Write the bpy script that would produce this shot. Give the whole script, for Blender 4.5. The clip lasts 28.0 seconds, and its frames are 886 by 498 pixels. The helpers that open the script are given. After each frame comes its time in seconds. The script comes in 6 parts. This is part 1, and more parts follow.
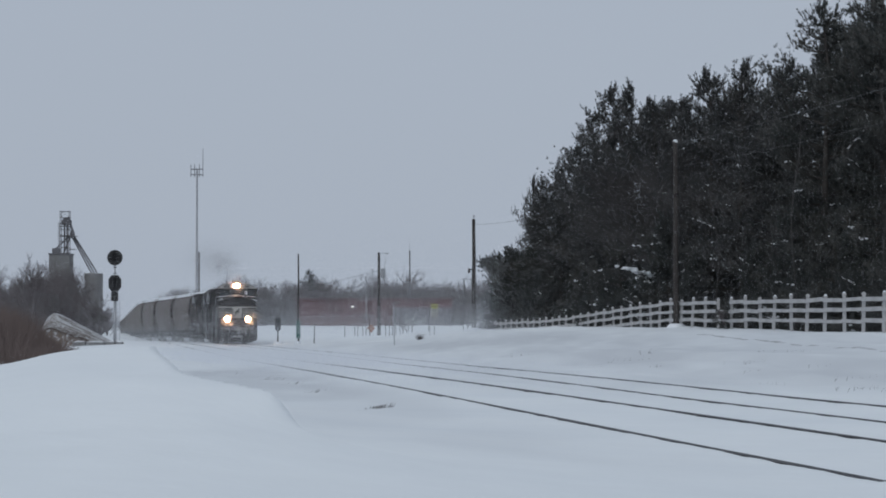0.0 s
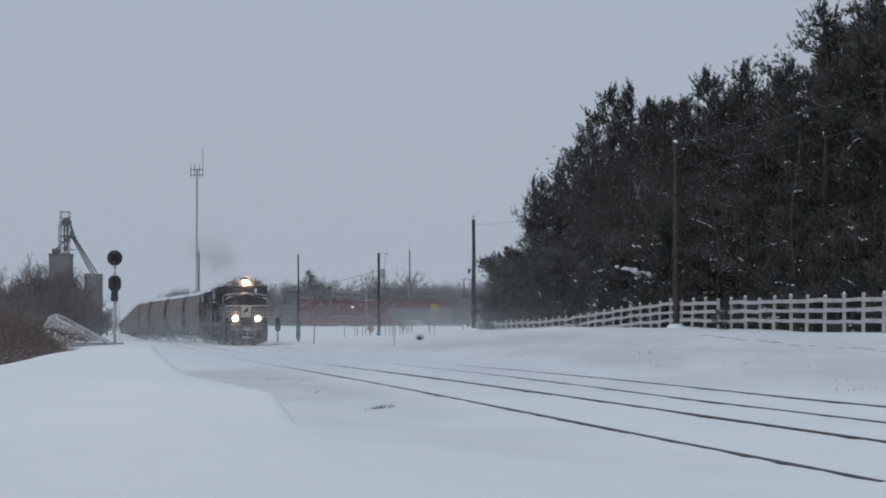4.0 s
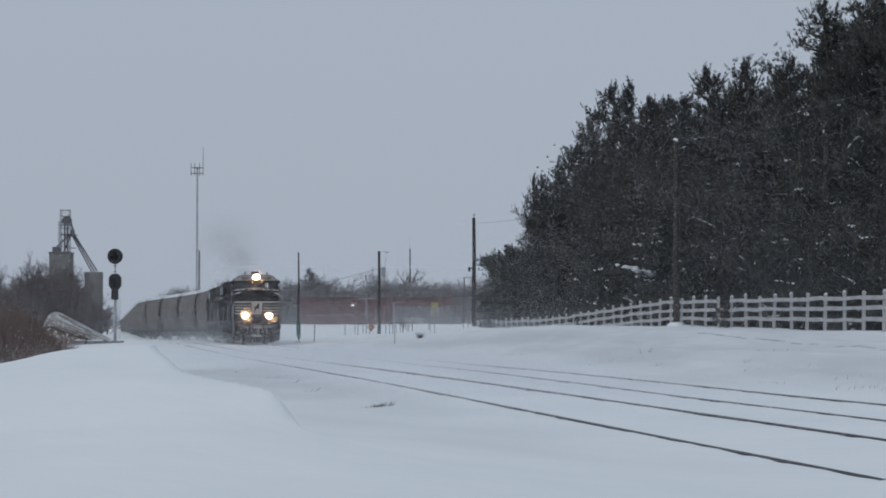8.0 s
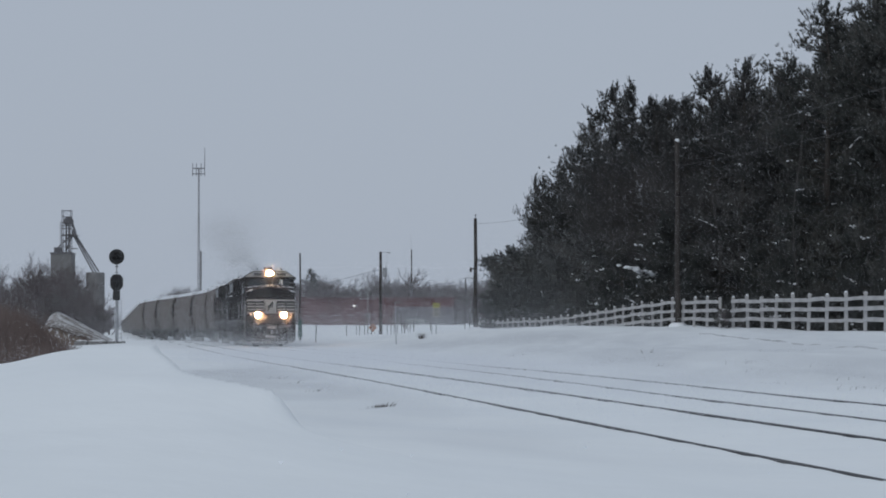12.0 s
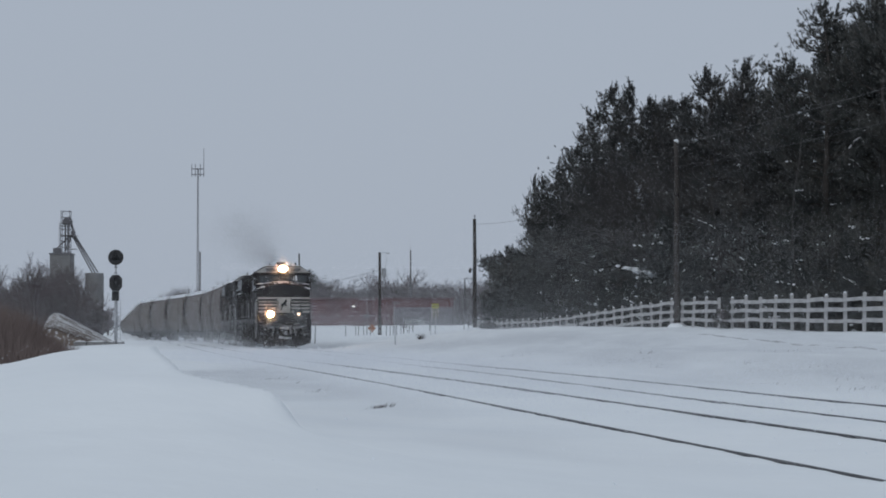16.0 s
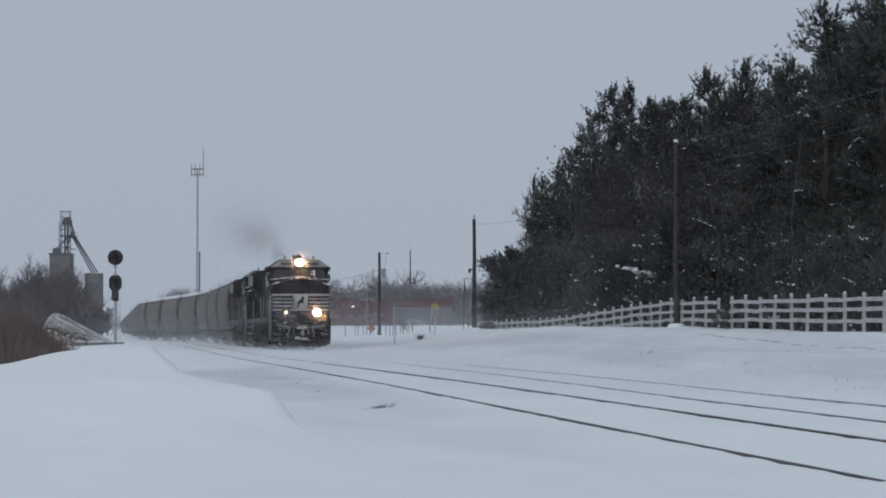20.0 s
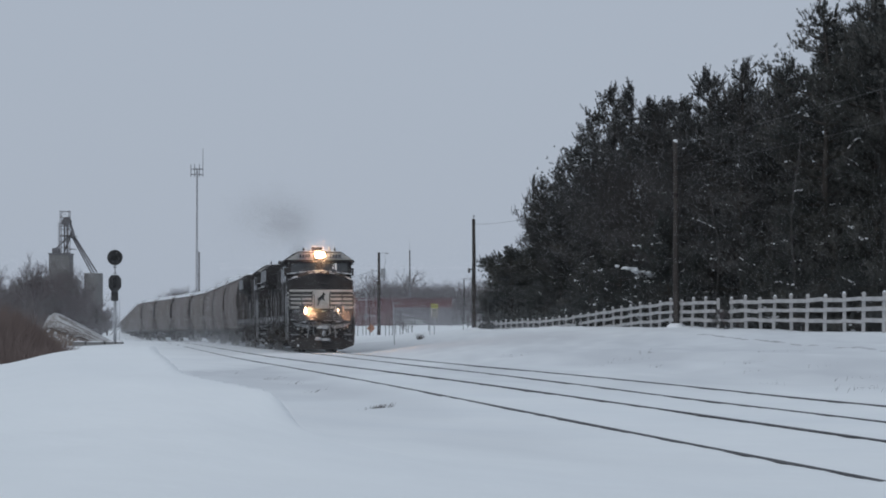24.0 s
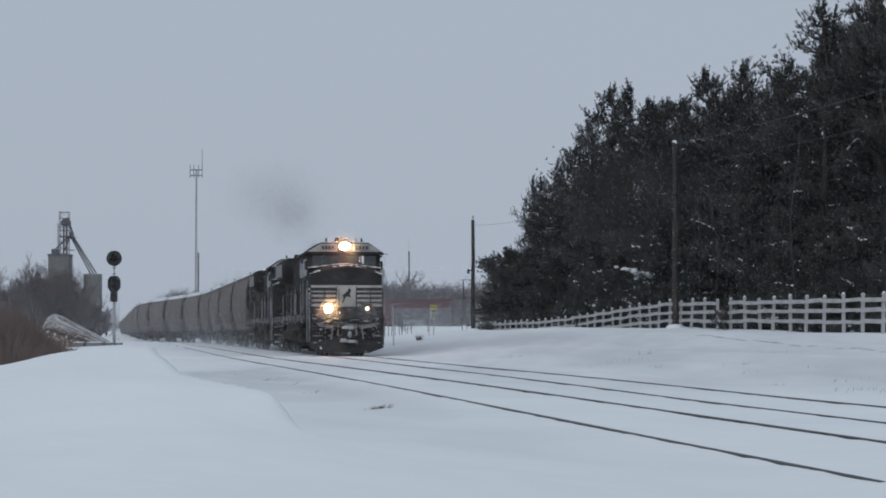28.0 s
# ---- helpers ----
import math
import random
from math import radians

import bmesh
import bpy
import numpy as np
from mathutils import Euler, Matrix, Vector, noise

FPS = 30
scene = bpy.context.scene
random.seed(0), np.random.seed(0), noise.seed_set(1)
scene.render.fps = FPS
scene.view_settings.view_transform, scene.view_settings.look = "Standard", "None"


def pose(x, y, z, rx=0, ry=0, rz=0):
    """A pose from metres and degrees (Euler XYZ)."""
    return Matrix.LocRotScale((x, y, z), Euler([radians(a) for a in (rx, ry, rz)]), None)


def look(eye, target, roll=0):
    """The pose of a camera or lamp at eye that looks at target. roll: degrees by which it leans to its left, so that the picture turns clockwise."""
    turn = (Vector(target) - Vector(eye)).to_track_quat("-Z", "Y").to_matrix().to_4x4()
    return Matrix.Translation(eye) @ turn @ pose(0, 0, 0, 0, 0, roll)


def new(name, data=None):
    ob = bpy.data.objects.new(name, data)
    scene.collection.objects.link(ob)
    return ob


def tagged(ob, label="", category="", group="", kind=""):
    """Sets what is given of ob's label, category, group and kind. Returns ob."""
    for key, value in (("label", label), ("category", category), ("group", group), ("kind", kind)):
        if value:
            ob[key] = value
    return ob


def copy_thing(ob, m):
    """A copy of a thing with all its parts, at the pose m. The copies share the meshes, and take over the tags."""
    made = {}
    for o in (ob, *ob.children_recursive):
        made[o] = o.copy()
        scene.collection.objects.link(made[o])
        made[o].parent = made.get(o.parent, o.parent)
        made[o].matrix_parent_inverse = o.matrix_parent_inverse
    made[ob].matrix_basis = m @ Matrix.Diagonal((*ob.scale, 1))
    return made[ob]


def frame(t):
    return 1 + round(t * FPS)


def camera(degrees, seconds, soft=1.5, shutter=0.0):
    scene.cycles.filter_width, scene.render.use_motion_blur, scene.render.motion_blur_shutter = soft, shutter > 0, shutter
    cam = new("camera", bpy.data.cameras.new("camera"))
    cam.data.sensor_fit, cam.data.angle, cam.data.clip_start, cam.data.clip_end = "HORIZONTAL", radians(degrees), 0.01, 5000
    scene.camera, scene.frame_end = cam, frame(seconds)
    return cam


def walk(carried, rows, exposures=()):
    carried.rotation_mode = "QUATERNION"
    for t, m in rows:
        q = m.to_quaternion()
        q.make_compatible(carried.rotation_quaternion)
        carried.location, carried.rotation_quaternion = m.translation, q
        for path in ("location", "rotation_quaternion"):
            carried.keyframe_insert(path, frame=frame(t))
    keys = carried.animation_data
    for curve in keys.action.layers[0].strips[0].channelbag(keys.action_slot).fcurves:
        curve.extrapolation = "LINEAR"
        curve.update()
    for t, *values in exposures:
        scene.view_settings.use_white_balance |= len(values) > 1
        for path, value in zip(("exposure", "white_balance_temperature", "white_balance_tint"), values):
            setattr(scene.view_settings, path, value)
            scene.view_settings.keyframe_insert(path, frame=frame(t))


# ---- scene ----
# A tripod beside a snowed-in double track, long lens, looking along +y. The tripod shivers a little in the wind.
EYE_Z = 1.6
SHIVER = [(0, -0.004, 0.003), (0.5, -0.004, -0.009), (1, 0.004, -0.020), (1.5, 0.016, -0.020), (2, 0.016, -0.006), (2.5, 0.010, 0.003),
          (3, -0.004, 0.020), (3.5, -0.007, 0.017), (5.5, -0.004, 0.0), (6, 0.004, 0.0), (6.5, 0.013, 0.0), (7, 0.019, -0.014),
          (7.5, 0.016, -0.026), (8, 0.001, -0.029), (8.5, 0.001, -0.023), (9, -0.004, -0.006), (10, -0.004, 0.0), (11, 0.007, 0.0),
          (11.5, 0.016, 0.0), (12, 0.037, -0.017), (12.5, 0.037, -0.038), (14.5, 0.010, -0.014), (15, -0.004, -0.003), (16, 0.016, -0.003),
          (17, 0.007, -0.020), (17.5, -0.010, 0.0), (19, -0.001, -0.011), (20, 0.007, 0.0), (20.5, -0.004, 0.0), (21, 0.016, -0.011),
          (21.5, 0.007, -0.009), (23.5, -0.004, 0.0), (27, -0.004, 0.0), (27.5, -0.004, 0.020), (28, -0.022, 0.020)]
cam = camera(20.70, 28.0, soft=1.85)
walk(cam, [(t, pose(0, 0, EYE_Z, 91.828 + tilt, 0, turn)) for t, turn, tilt in SHIVER], [(0, 0.0), (4, 0.0), (7, -0.03), (20, -0.03), (24, 0.03), (28, 0.03)])

# ---- light: a closed snow sky, with a faint broad glow of the sun ----
world = bpy.data.worlds.new("world")
scene.world = world
world.use_nodes = True
wn = world.node_tree
wn.nodes.clear()
sky = wn.nodes.new("ShaderNodeTexSky")
sky.sky_type, sky.sun_disc = "NISHITA", False
sky.sun_elevation, sky.sun_rotation = radians(32), radians(200)
sky.air_density, sky.dust_density = 1.0, 4.0
sky_part = wn.nodes.new("ShaderNodeBackground")
sky_part.inputs["Strength"].default_value = 0.05
wn.links.new(sky.outputs["Color"], sky_part.inputs["Color"])
cloud_part = wn.nodes.new("ShaderNodeBackground")
cloud_part.inputs["Color"].default_value = (0.4085, 0.464, 0.551, 1)
cloud_part.inputs["Strength"].default_value = 1.0
cover = wn.nodes.new("ShaderNodeMixShader")
cover.inputs["Fac"].default_value = 0.92
wout = wn.nodes.new("ShaderNodeOutputWorld")
wn.links.new(sky_part.outputs[0], cover.inputs[1])
wn.links.new(cloud_part.outputs[0], cover.inputs[2])
wn.links.new(cover.outputs[0], wout.inputs["Surface"])

sun = new("sun", bpy.data.lights.new("sun", "SUN"))
sun.data.energy, sun.data.angle, sun.data.color = 0.70, radians(40), (0.93, 0.98, 1.0)
sun.matrix_world = look((0, 0, 50), (12, 34, 25))


# ---- materials ----
def mat(name, base, rough=0.8, metal=0.0, vary=0.25, coarse=0.6, fine=14.0, bump=0.15, second=None, spot=0.55, snow=0.0, island=False, gloss=0.3, rime=0.0):
    """A surface with two scales of variation: broad stains towards a second colour and fine grain, with relief."""
    m = bpy.data.materials.new(name)
    m.use_nodes = True
    nt = m.node_tree
    b = nt.nodes["Principled BSDF"]
    b.inputs["Roughness"].default_value, b.inputs["Metallic"].default_value = rough, metal
    b.inputs["Specular IOR Level"].default_value = gloss
    co = nt.nodes.new("ShaderNodeTexCoord")
    big, small = nt.nodes.new("ShaderNodeTexNoise"), nt.nodes.new("ShaderNodeTexNoise")
    for n, sc, det in ((big, coarse, 4), (small, fine, 3)):
        n.inputs["Scale"].default_value, n.inputs["Detail"].default_value = sc, det
        nt.links.new(co.outputs["Object"], n.inputs["Vector"])
    ramp = nt.nodes.new("ShaderNodeMapRange")
    ramp.inputs["From Min"].default_value, ramp.inputs["From Max"].default_value = spot - 0.12, spot + 0.15
    nt.links.new(big.outputs["Fac"], ramp.inputs["Value"])
    mix = nt.nodes.new("ShaderNodeMix")
    mix.data_type = "RGBA"
    other = second or tuple(c * (1 - vary) for c in base)
    mix.inputs[6].default_value, mix.inputs[7].default_value = (*base, 1), (*other, 1)
    nt.links.new(ramp.outputs["Result"], mix.inputs[0])
    hue = nt.nodes.new("ShaderNodeHueSaturation")
    nt.links.new(mix.outputs[2], hue.inputs["Color"])
    val = nt.nodes.new("ShaderNodeMapRange")
    val.inputs["To Min"].default_value, val.inputs["To Max"].default_value = 1 - vary, 1 + vary
    nt.links.new(small.outputs["Fac"], val.inputs["Value"])
    if island:
        geo, mul = nt.nodes.new("ShaderNodeNewGeometry"), nt.nodes.new("ShaderNodeMath")
        span = nt.nodes.new("ShaderNodeMapRange")
        span.inputs["To Min"].default_value, span.inputs["To Max"].default_value = 0.65, 1.35
        nt.links.new(geo.outputs["Random Per Island"], span.inputs["Value"])
        mul.operation = "MULTIPLY"
        nt.links.new(val.outputs["Result"], mul.inputs[0])
        nt.links.new(span.outputs["Result"], mul.inputs[1])
        nt.links.new(mul.outputs[0], hue.inputs["Value"])
    else:
        nt.links.new(val.outputs["Result"], hue.inputs["Value"])
    last = hue.outputs["Color"]
    if snow:  # wind-packed snow caught in patches
        patch = nt.nodes.new("ShaderNodeTexNoise")
        patch.inputs["Scale"].default_value, patch.inputs["Detail"].default_value = coarse * 3.1, 6
        nt.links.new(co.outputs["Object"], patch.inputs["Vector"])
        cut = nt.nodes.new("ShaderNodeMapRange")
        cut.inputs["From Min"].default_value, cut.inputs["From Max"].default_value = 0.72 - snow * 0.3, 0.80 - snow * 0.3
        nt.links.new(patch.outputs["Fac"], cut.inputs["Value"])
        over = nt.nodes.new("ShaderNodeMix")
        over.data_type = "RGBA"
        over.inputs[7].default_value = (0.78, 0.80, 0.83, 1)
        nt.links.new(cut.outputs["Result"], over.inputs[0])
        nt.links.new(last, over.inputs[6])
        last = over.outputs[2]
    if rime:  # a share of the pieces is white with frost
        geo = nt.nodes.new("ShaderNodeNewGeometry")
        hit = nt.nodes.new("ShaderNodeMath")
        hit.operation = "LESS_THAN"
        hit.inputs[1].default_value = rime
        nt.links.new(geo.outputs["Random Per Island"], hit.inputs[0])
        frost = nt.nodes.new("ShaderNodeMix")
        frost.data_type = "RGBA"
        frost.inputs[7].default_value = (0.24, 0.245, 0.26, 1)
        nt.links.new(hit.outputs[0], frost.inputs[0])
        nt.links.new(last, frost.inputs[6])
        last = frost.outputs[2]
    nt.links.new(last, b.inputs["Base Color"])
    if bump:
        bp = nt.nodes.new("ShaderNodeBump")
        bp.inputs["Strength"].default_value, bp.inputs["Distance"].default_value = bump, 0.03
        nt.links.new(small.outputs["Fac"], bp.inputs["Height"])
        nt.links.new(bp.outputs["Normal"], b.inputs["Normal"])
    return m


def glow(name, colour, strength):
    m = bpy.data.materials.new(name)
    m.use_nodes = True
    b = m.node_tree.nodes["Principled BSDF"]
    b.inputs["Base Color"].default_value = (0.9, 0.85, 0.75, 1)
    b.inputs["Emission Color"].default_value = (*colour, 1)
    b.inputs["Emission Strength"].default_value = strength
    return m


def glass(name, tint, rough=0.08):
    m = bpy.data.materials.new(name)
    m.use_nodes = True
    b = m.node_tree.nodes["Principled BSDF"]
    b.inputs["Base Color"].default_value = (*tint, 1)
    b.inputs["Roughness"].default_value, b.inputs["IOR"].default_value = rough, 1.5
    return m


SNOW = mat("snow", (0.865, 0.89, 0.895), 0.75, vary=0.03, coarse=0.25, fine=2.2, bump=0.7, second=(0.815, 0.845, 0.86))
CRUST = mat("snow_crust", (0.82, 0.84, 0.87), 0.8, vary=0.06, coarse=3, fine=22, bump=0.3)
FLAKE = mat("snowflakes", (0.76, 0.785, 0.83), 0.9, vary=0.02, coarse=1, bump=0)
DIRTY = mat("dirty_packed_snow", (0.40, 0.405, 0.415), 0.85, vary=0.2, coarse=5, fine=26, second=(0.20, 0.20, 0.205), bump=0.4)
THIN = mat("thin_wind_blown_snow", (0.56, 0.57, 0.59), 0.85, vary=0.15, coarse=1.6, fine=9, second=(0.33, 0.325, 0.32), bump=0.4)
CAKED = mat("caked_brownish_snow", (0.30, 0.285, 0.275), 0.9, vary=0.25, coarse=4, fine=22, second=(0.13, 0.12, 0.112), bump=0.4)
STREAK = mat("streaked_snow_on_earth", (0.50, 0.505, 0.515), 0.9, vary=0.25, coarse=2.6, fine=14, second=(0.30, 0.285, 0.275), bump=0.5, spot=0.5)
GRASS = mat("dark_dry_grass", (0.075, 0.064, 0.058), 0.95, vary=0.3, coarse=2, bump=0)
SOOT = mat("soot", (0.085, 0.068, 0.066), 0.95, vary=0.1, bump=0)
BLACK = mat("black_paint", (0.026, 0.0245, 0.025), 0.8, gloss=0.05, vary=0.4, coarse=0.9, fine=9, second=(0.056, 0.052, 0.052), bump=0.08, snow=0.02)
GRIME = mat("grimy_black", (0.032, 0.029, 0.028), 0.85, gloss=0.1, vary=0.4, coarse=1.2, fine=11, second=(0.06, 0.052, 0.046), bump=0.35, snow=0.2)
PILOT = mat("black_pilot", (0.028, 0.026, 0.027), 0.6, vary=0.4, coarse=1.4, second=(0.04, 0.036, 0.034), snow=0.2)
WHITE = mat("white_paint", (0.43, 0.41, 0.385), 0.5, vary=0.12, coarse=2, second=(0.31, 0.295, 0.275), bump=0.06)
GREYP = mat("grey_panel", (0.27, 0.275, 0.285), 0.6, vary=0.25, coarse=1.6, fine=16, second=(0.13, 0.135, 0.14))
PALE = mat("dull_pale_paint", (0.36, 0.355, 0.34), 0.6, vary=0.15, coarse=2, second=(0.22, 0.215, 0.205), bump=0.06)
STEEL = mat("wheel_steel", (0.16, 0.15, 0.145), 0.5, 0.6, vary=0.3, coarse=4, second=(0.09, 0.075, 0.065))
HOPPER = mat("grey_hopper_paint", (0.160, 0.140, 0.133), 0.7, gloss=0.08, vary=0.12, coarse=0.35, fine=4, second=(0.122, 0.107, 0.098), bump=0.08)
HOPPER2 = mat("tan_hopper_paint", (0.150, 0.130, 0.118), 0.7, gloss=0.08, vary=0.14, coarse=0.4, fine=5, second=(0.115, 0.104, 0.097), bump=0.08)
UNDER = mat("hopper_underframe", (0.045, 0.041, 0.040), 0.85, vary=0.35, coarse=1, second=(0.085, 0.078, 0.074), gloss=0.1, snow=0.15)
RAIL = mat("rail_steel", (0.036, 0.036, 0.040), 0.55, 0.4, vary=0.4, coarse=1.5, fine=18, second=(0.07, 0.068, 0.07))
WOODP = mat("weathered_pole", (0.055, 0.048, 0.045), 0.9, vary=0.35, coarse=1.1, fine=20, second=(0.033, 0.029, 0.028), bump=0.4)
VINYL = mat("white_fence_board", (0.47, 0.465, 0.465), 0.6, vary=0.08, coarse=1.2, second=(0.34, 0.335, 0.335), bump=0.08)
GALV = mat("galvanised_steel", (0.38, 0.39, 0.41), 0.5, 0.4, vary=0.18, coarse=1.4, second=(0.26, 0.27, 0.29))
SIGNAL = mat("signal_black", (0.014, 0.014, 0.016), 0.55, vary=0.3, coarse=3, second=(0.03, 0.03, 0.032))
DARKG = mat("dark_green_paint", (0.03, 0.10, 0.085), 0.6, vary=0.2, coarse=2)
BARK = mat("bark", (0.060, 0.053, 0.049), 0.95, vary=0.4, coarse=2, fine=24, bump=0.6)
# coarse noise puts lit clumps and dark hollows into the needle colour
NEEDLE = mat("pine_needles", (0.053, 0.057, 0.055), 0.75, vary=0.25, coarse=0.42, fine=3, second=(0.105, 0.102, 0.094), bump=0, island=True, gloss=0.15, rime=0.006)
NEEDLE_RIME = mat("rimed_pine_needles", (0.048, 0.050, 0.050), 0.75, vary=0.25, coarse=0.42, fine=3, second=(0.100, 0.096, 0.092), bump=0, island=True, gloss=0.15, rime=0.06)
TWIG = mat("bare_twigs", (0.104, 0.086, 0.089), 0.95, vary=0.2, coarse=0.5, second=(0.12, 0.11, 0.108), bump=0)
WEED = mat("dry_brown_weeds", (0.172, 0.135, 0.125), 0.95, vary=0.15, coarse=0.6, second=(0.150, 0.118, 0.110), bump=0)
EARTH = mat("frozen_earth", (0.16, 0.125, 0.10), 0.95, vary=0.3, coarse=1.1, fine=7, second=(0.24, 0.20, 0.17), bump=0.6, snow=0.55)
FROZEN = mat("bare_frozen_earth", (0.17, 0.15, 0.14), 0.95, vary=0.3, coarse=2.2, fine=12, second=(0.30, 0.28, 0.27), bump=0.5)
CONC = mat("stained_concrete", (0.17, 0.167, 0.165), 0.9, vary=0.12, coarse=0.09, fine=1.2, second=(0.12, 0.118, 0.116), bump=0.2)
REDW = mat("red_metal_siding", (0.112, 0.05, 0.054), 0.65, vary=0.15, coarse=0.4, fine=3, second=(0.088, 0.044, 0.046))
GREYW = mat("grey_block_wall", (0.145, 0.14, 0.152), 0.85, vary=0.12, coarse=0.5, second=(0.125, 0.12, 0.13))
ORANGE = mat("orange_sign_face", (0.30, 0.125, 0.06), 0.5, vary=0.15, coarse=4, bump=0)
YELLOW = mat("yellow_green_sign_face", (0.36, 0.35, 0.11), 0.5, vary=0.08, coarse=4, bump=0)
INK = mat("black_ink", (0.02, 0.02, 0.02), 0.5, vary=0.1, bump=0)
PANE = glass("dark_cab_glass", (0.05, 0.055, 0.06), 0.25)
RIME_TWIG = mat("dark_rimed_twigs", (0.055, 0.05, 0.049), 0.95, vary=0.2, coarse=0.5, second=(0.085, 0.08, 0.08), bump=0)
LENS = glass("unlit_lens", (0.10, 0.05, 0.05), 0.2)
BEAM = glow("headlight_beam", (1.0, 0.54, 0.30), 200.0)
# two weaker glows for rings that imitate the halo round a lamp
HALO_INNER = glow("halo_inner_glow", (1.0, 0.60, 0.32), 0.95)
HALO_OUTER = glow("halo_outer_glow", (1.0, 0.45, 0.22), 0.22)
DARKM = mat("dark_mast_steel", (0.135, 0.132, 0.142), 0.7, 0.2, vary=0.2, coarse=0.3, second=(0.10, 0.098, 0.105))
BEAM_LOW = glow("dim_lamp", (1.0, 0.72, 0.50), 3.0)
BEAM_D = glow("flashing_beam", (1.0, 0.54, 0.30), 260.0)
YARD_LIGHT = glow("yard_lamp", (1.0, 0.95, 0.88), 1.0)
ICE = bpy.data.materials.new("ice_crystals")   # thin crystals let light through
ICE.use_nodes = True
ice = ICE.node_tree
back, both = ice.nodes.new("ShaderNodeBsdfTranslucent"), ice.nodes.new("ShaderNodeMixShader")
back.inputs["Color"].default_value = (0.90, 0.90, 0.90, 1)
ice.nodes["Principled BSDF"].inputs["Base Color"].default_value = (0.86, 0.88, 0.91, 1)
ice.nodes["Principled BSDF"].inputs["Roughness"].default_value = 0.9
both.inputs["Fac"].default_value = 0.65
ice.links.new(ice.nodes["Principled BSDF"].outputs[0], both.inputs[1])
ice.links.new(back.outputs[0], both.inputs[2])
ice.links.new(both.outputs[0], ice.nodes["Material Output"].inputs["Surface"])
RIME = mat("rimed_steel", (0.30, 0.30, 0.31), 0.9, vary=0.3, coarse=3, fine=20, second=(0.12, 0.115, 0.115), gloss=0.1)
GROUND_SNOW = SNOW.copy()   # deep snow, mixed towards a greyer tone by an attribute
GROUND_SNOW.name = "ground_snow"
gs = GROUND_SNOW.node_tree
g_base = gs.nodes["Principled BSDF"].inputs["Base Color"]
g_mix, g_grey = gs.nodes.new("ShaderNodeMix"), gs.nodes.new("ShaderNodeAttribute")
g_grey.attribute_name = "grey_snow"
g_mix.data_type = "RGBA"
g_mix.inputs[7].default_value = (0.63, 0.65, 0.67, 1)
gs.links.new(g_base.links[0].from_socket, g_mix.inputs[6])
gs.links.new(g_grey.outputs["Fac"], g_mix.inputs[0])
gs.links.new(g_mix.outputs[2], g_base)


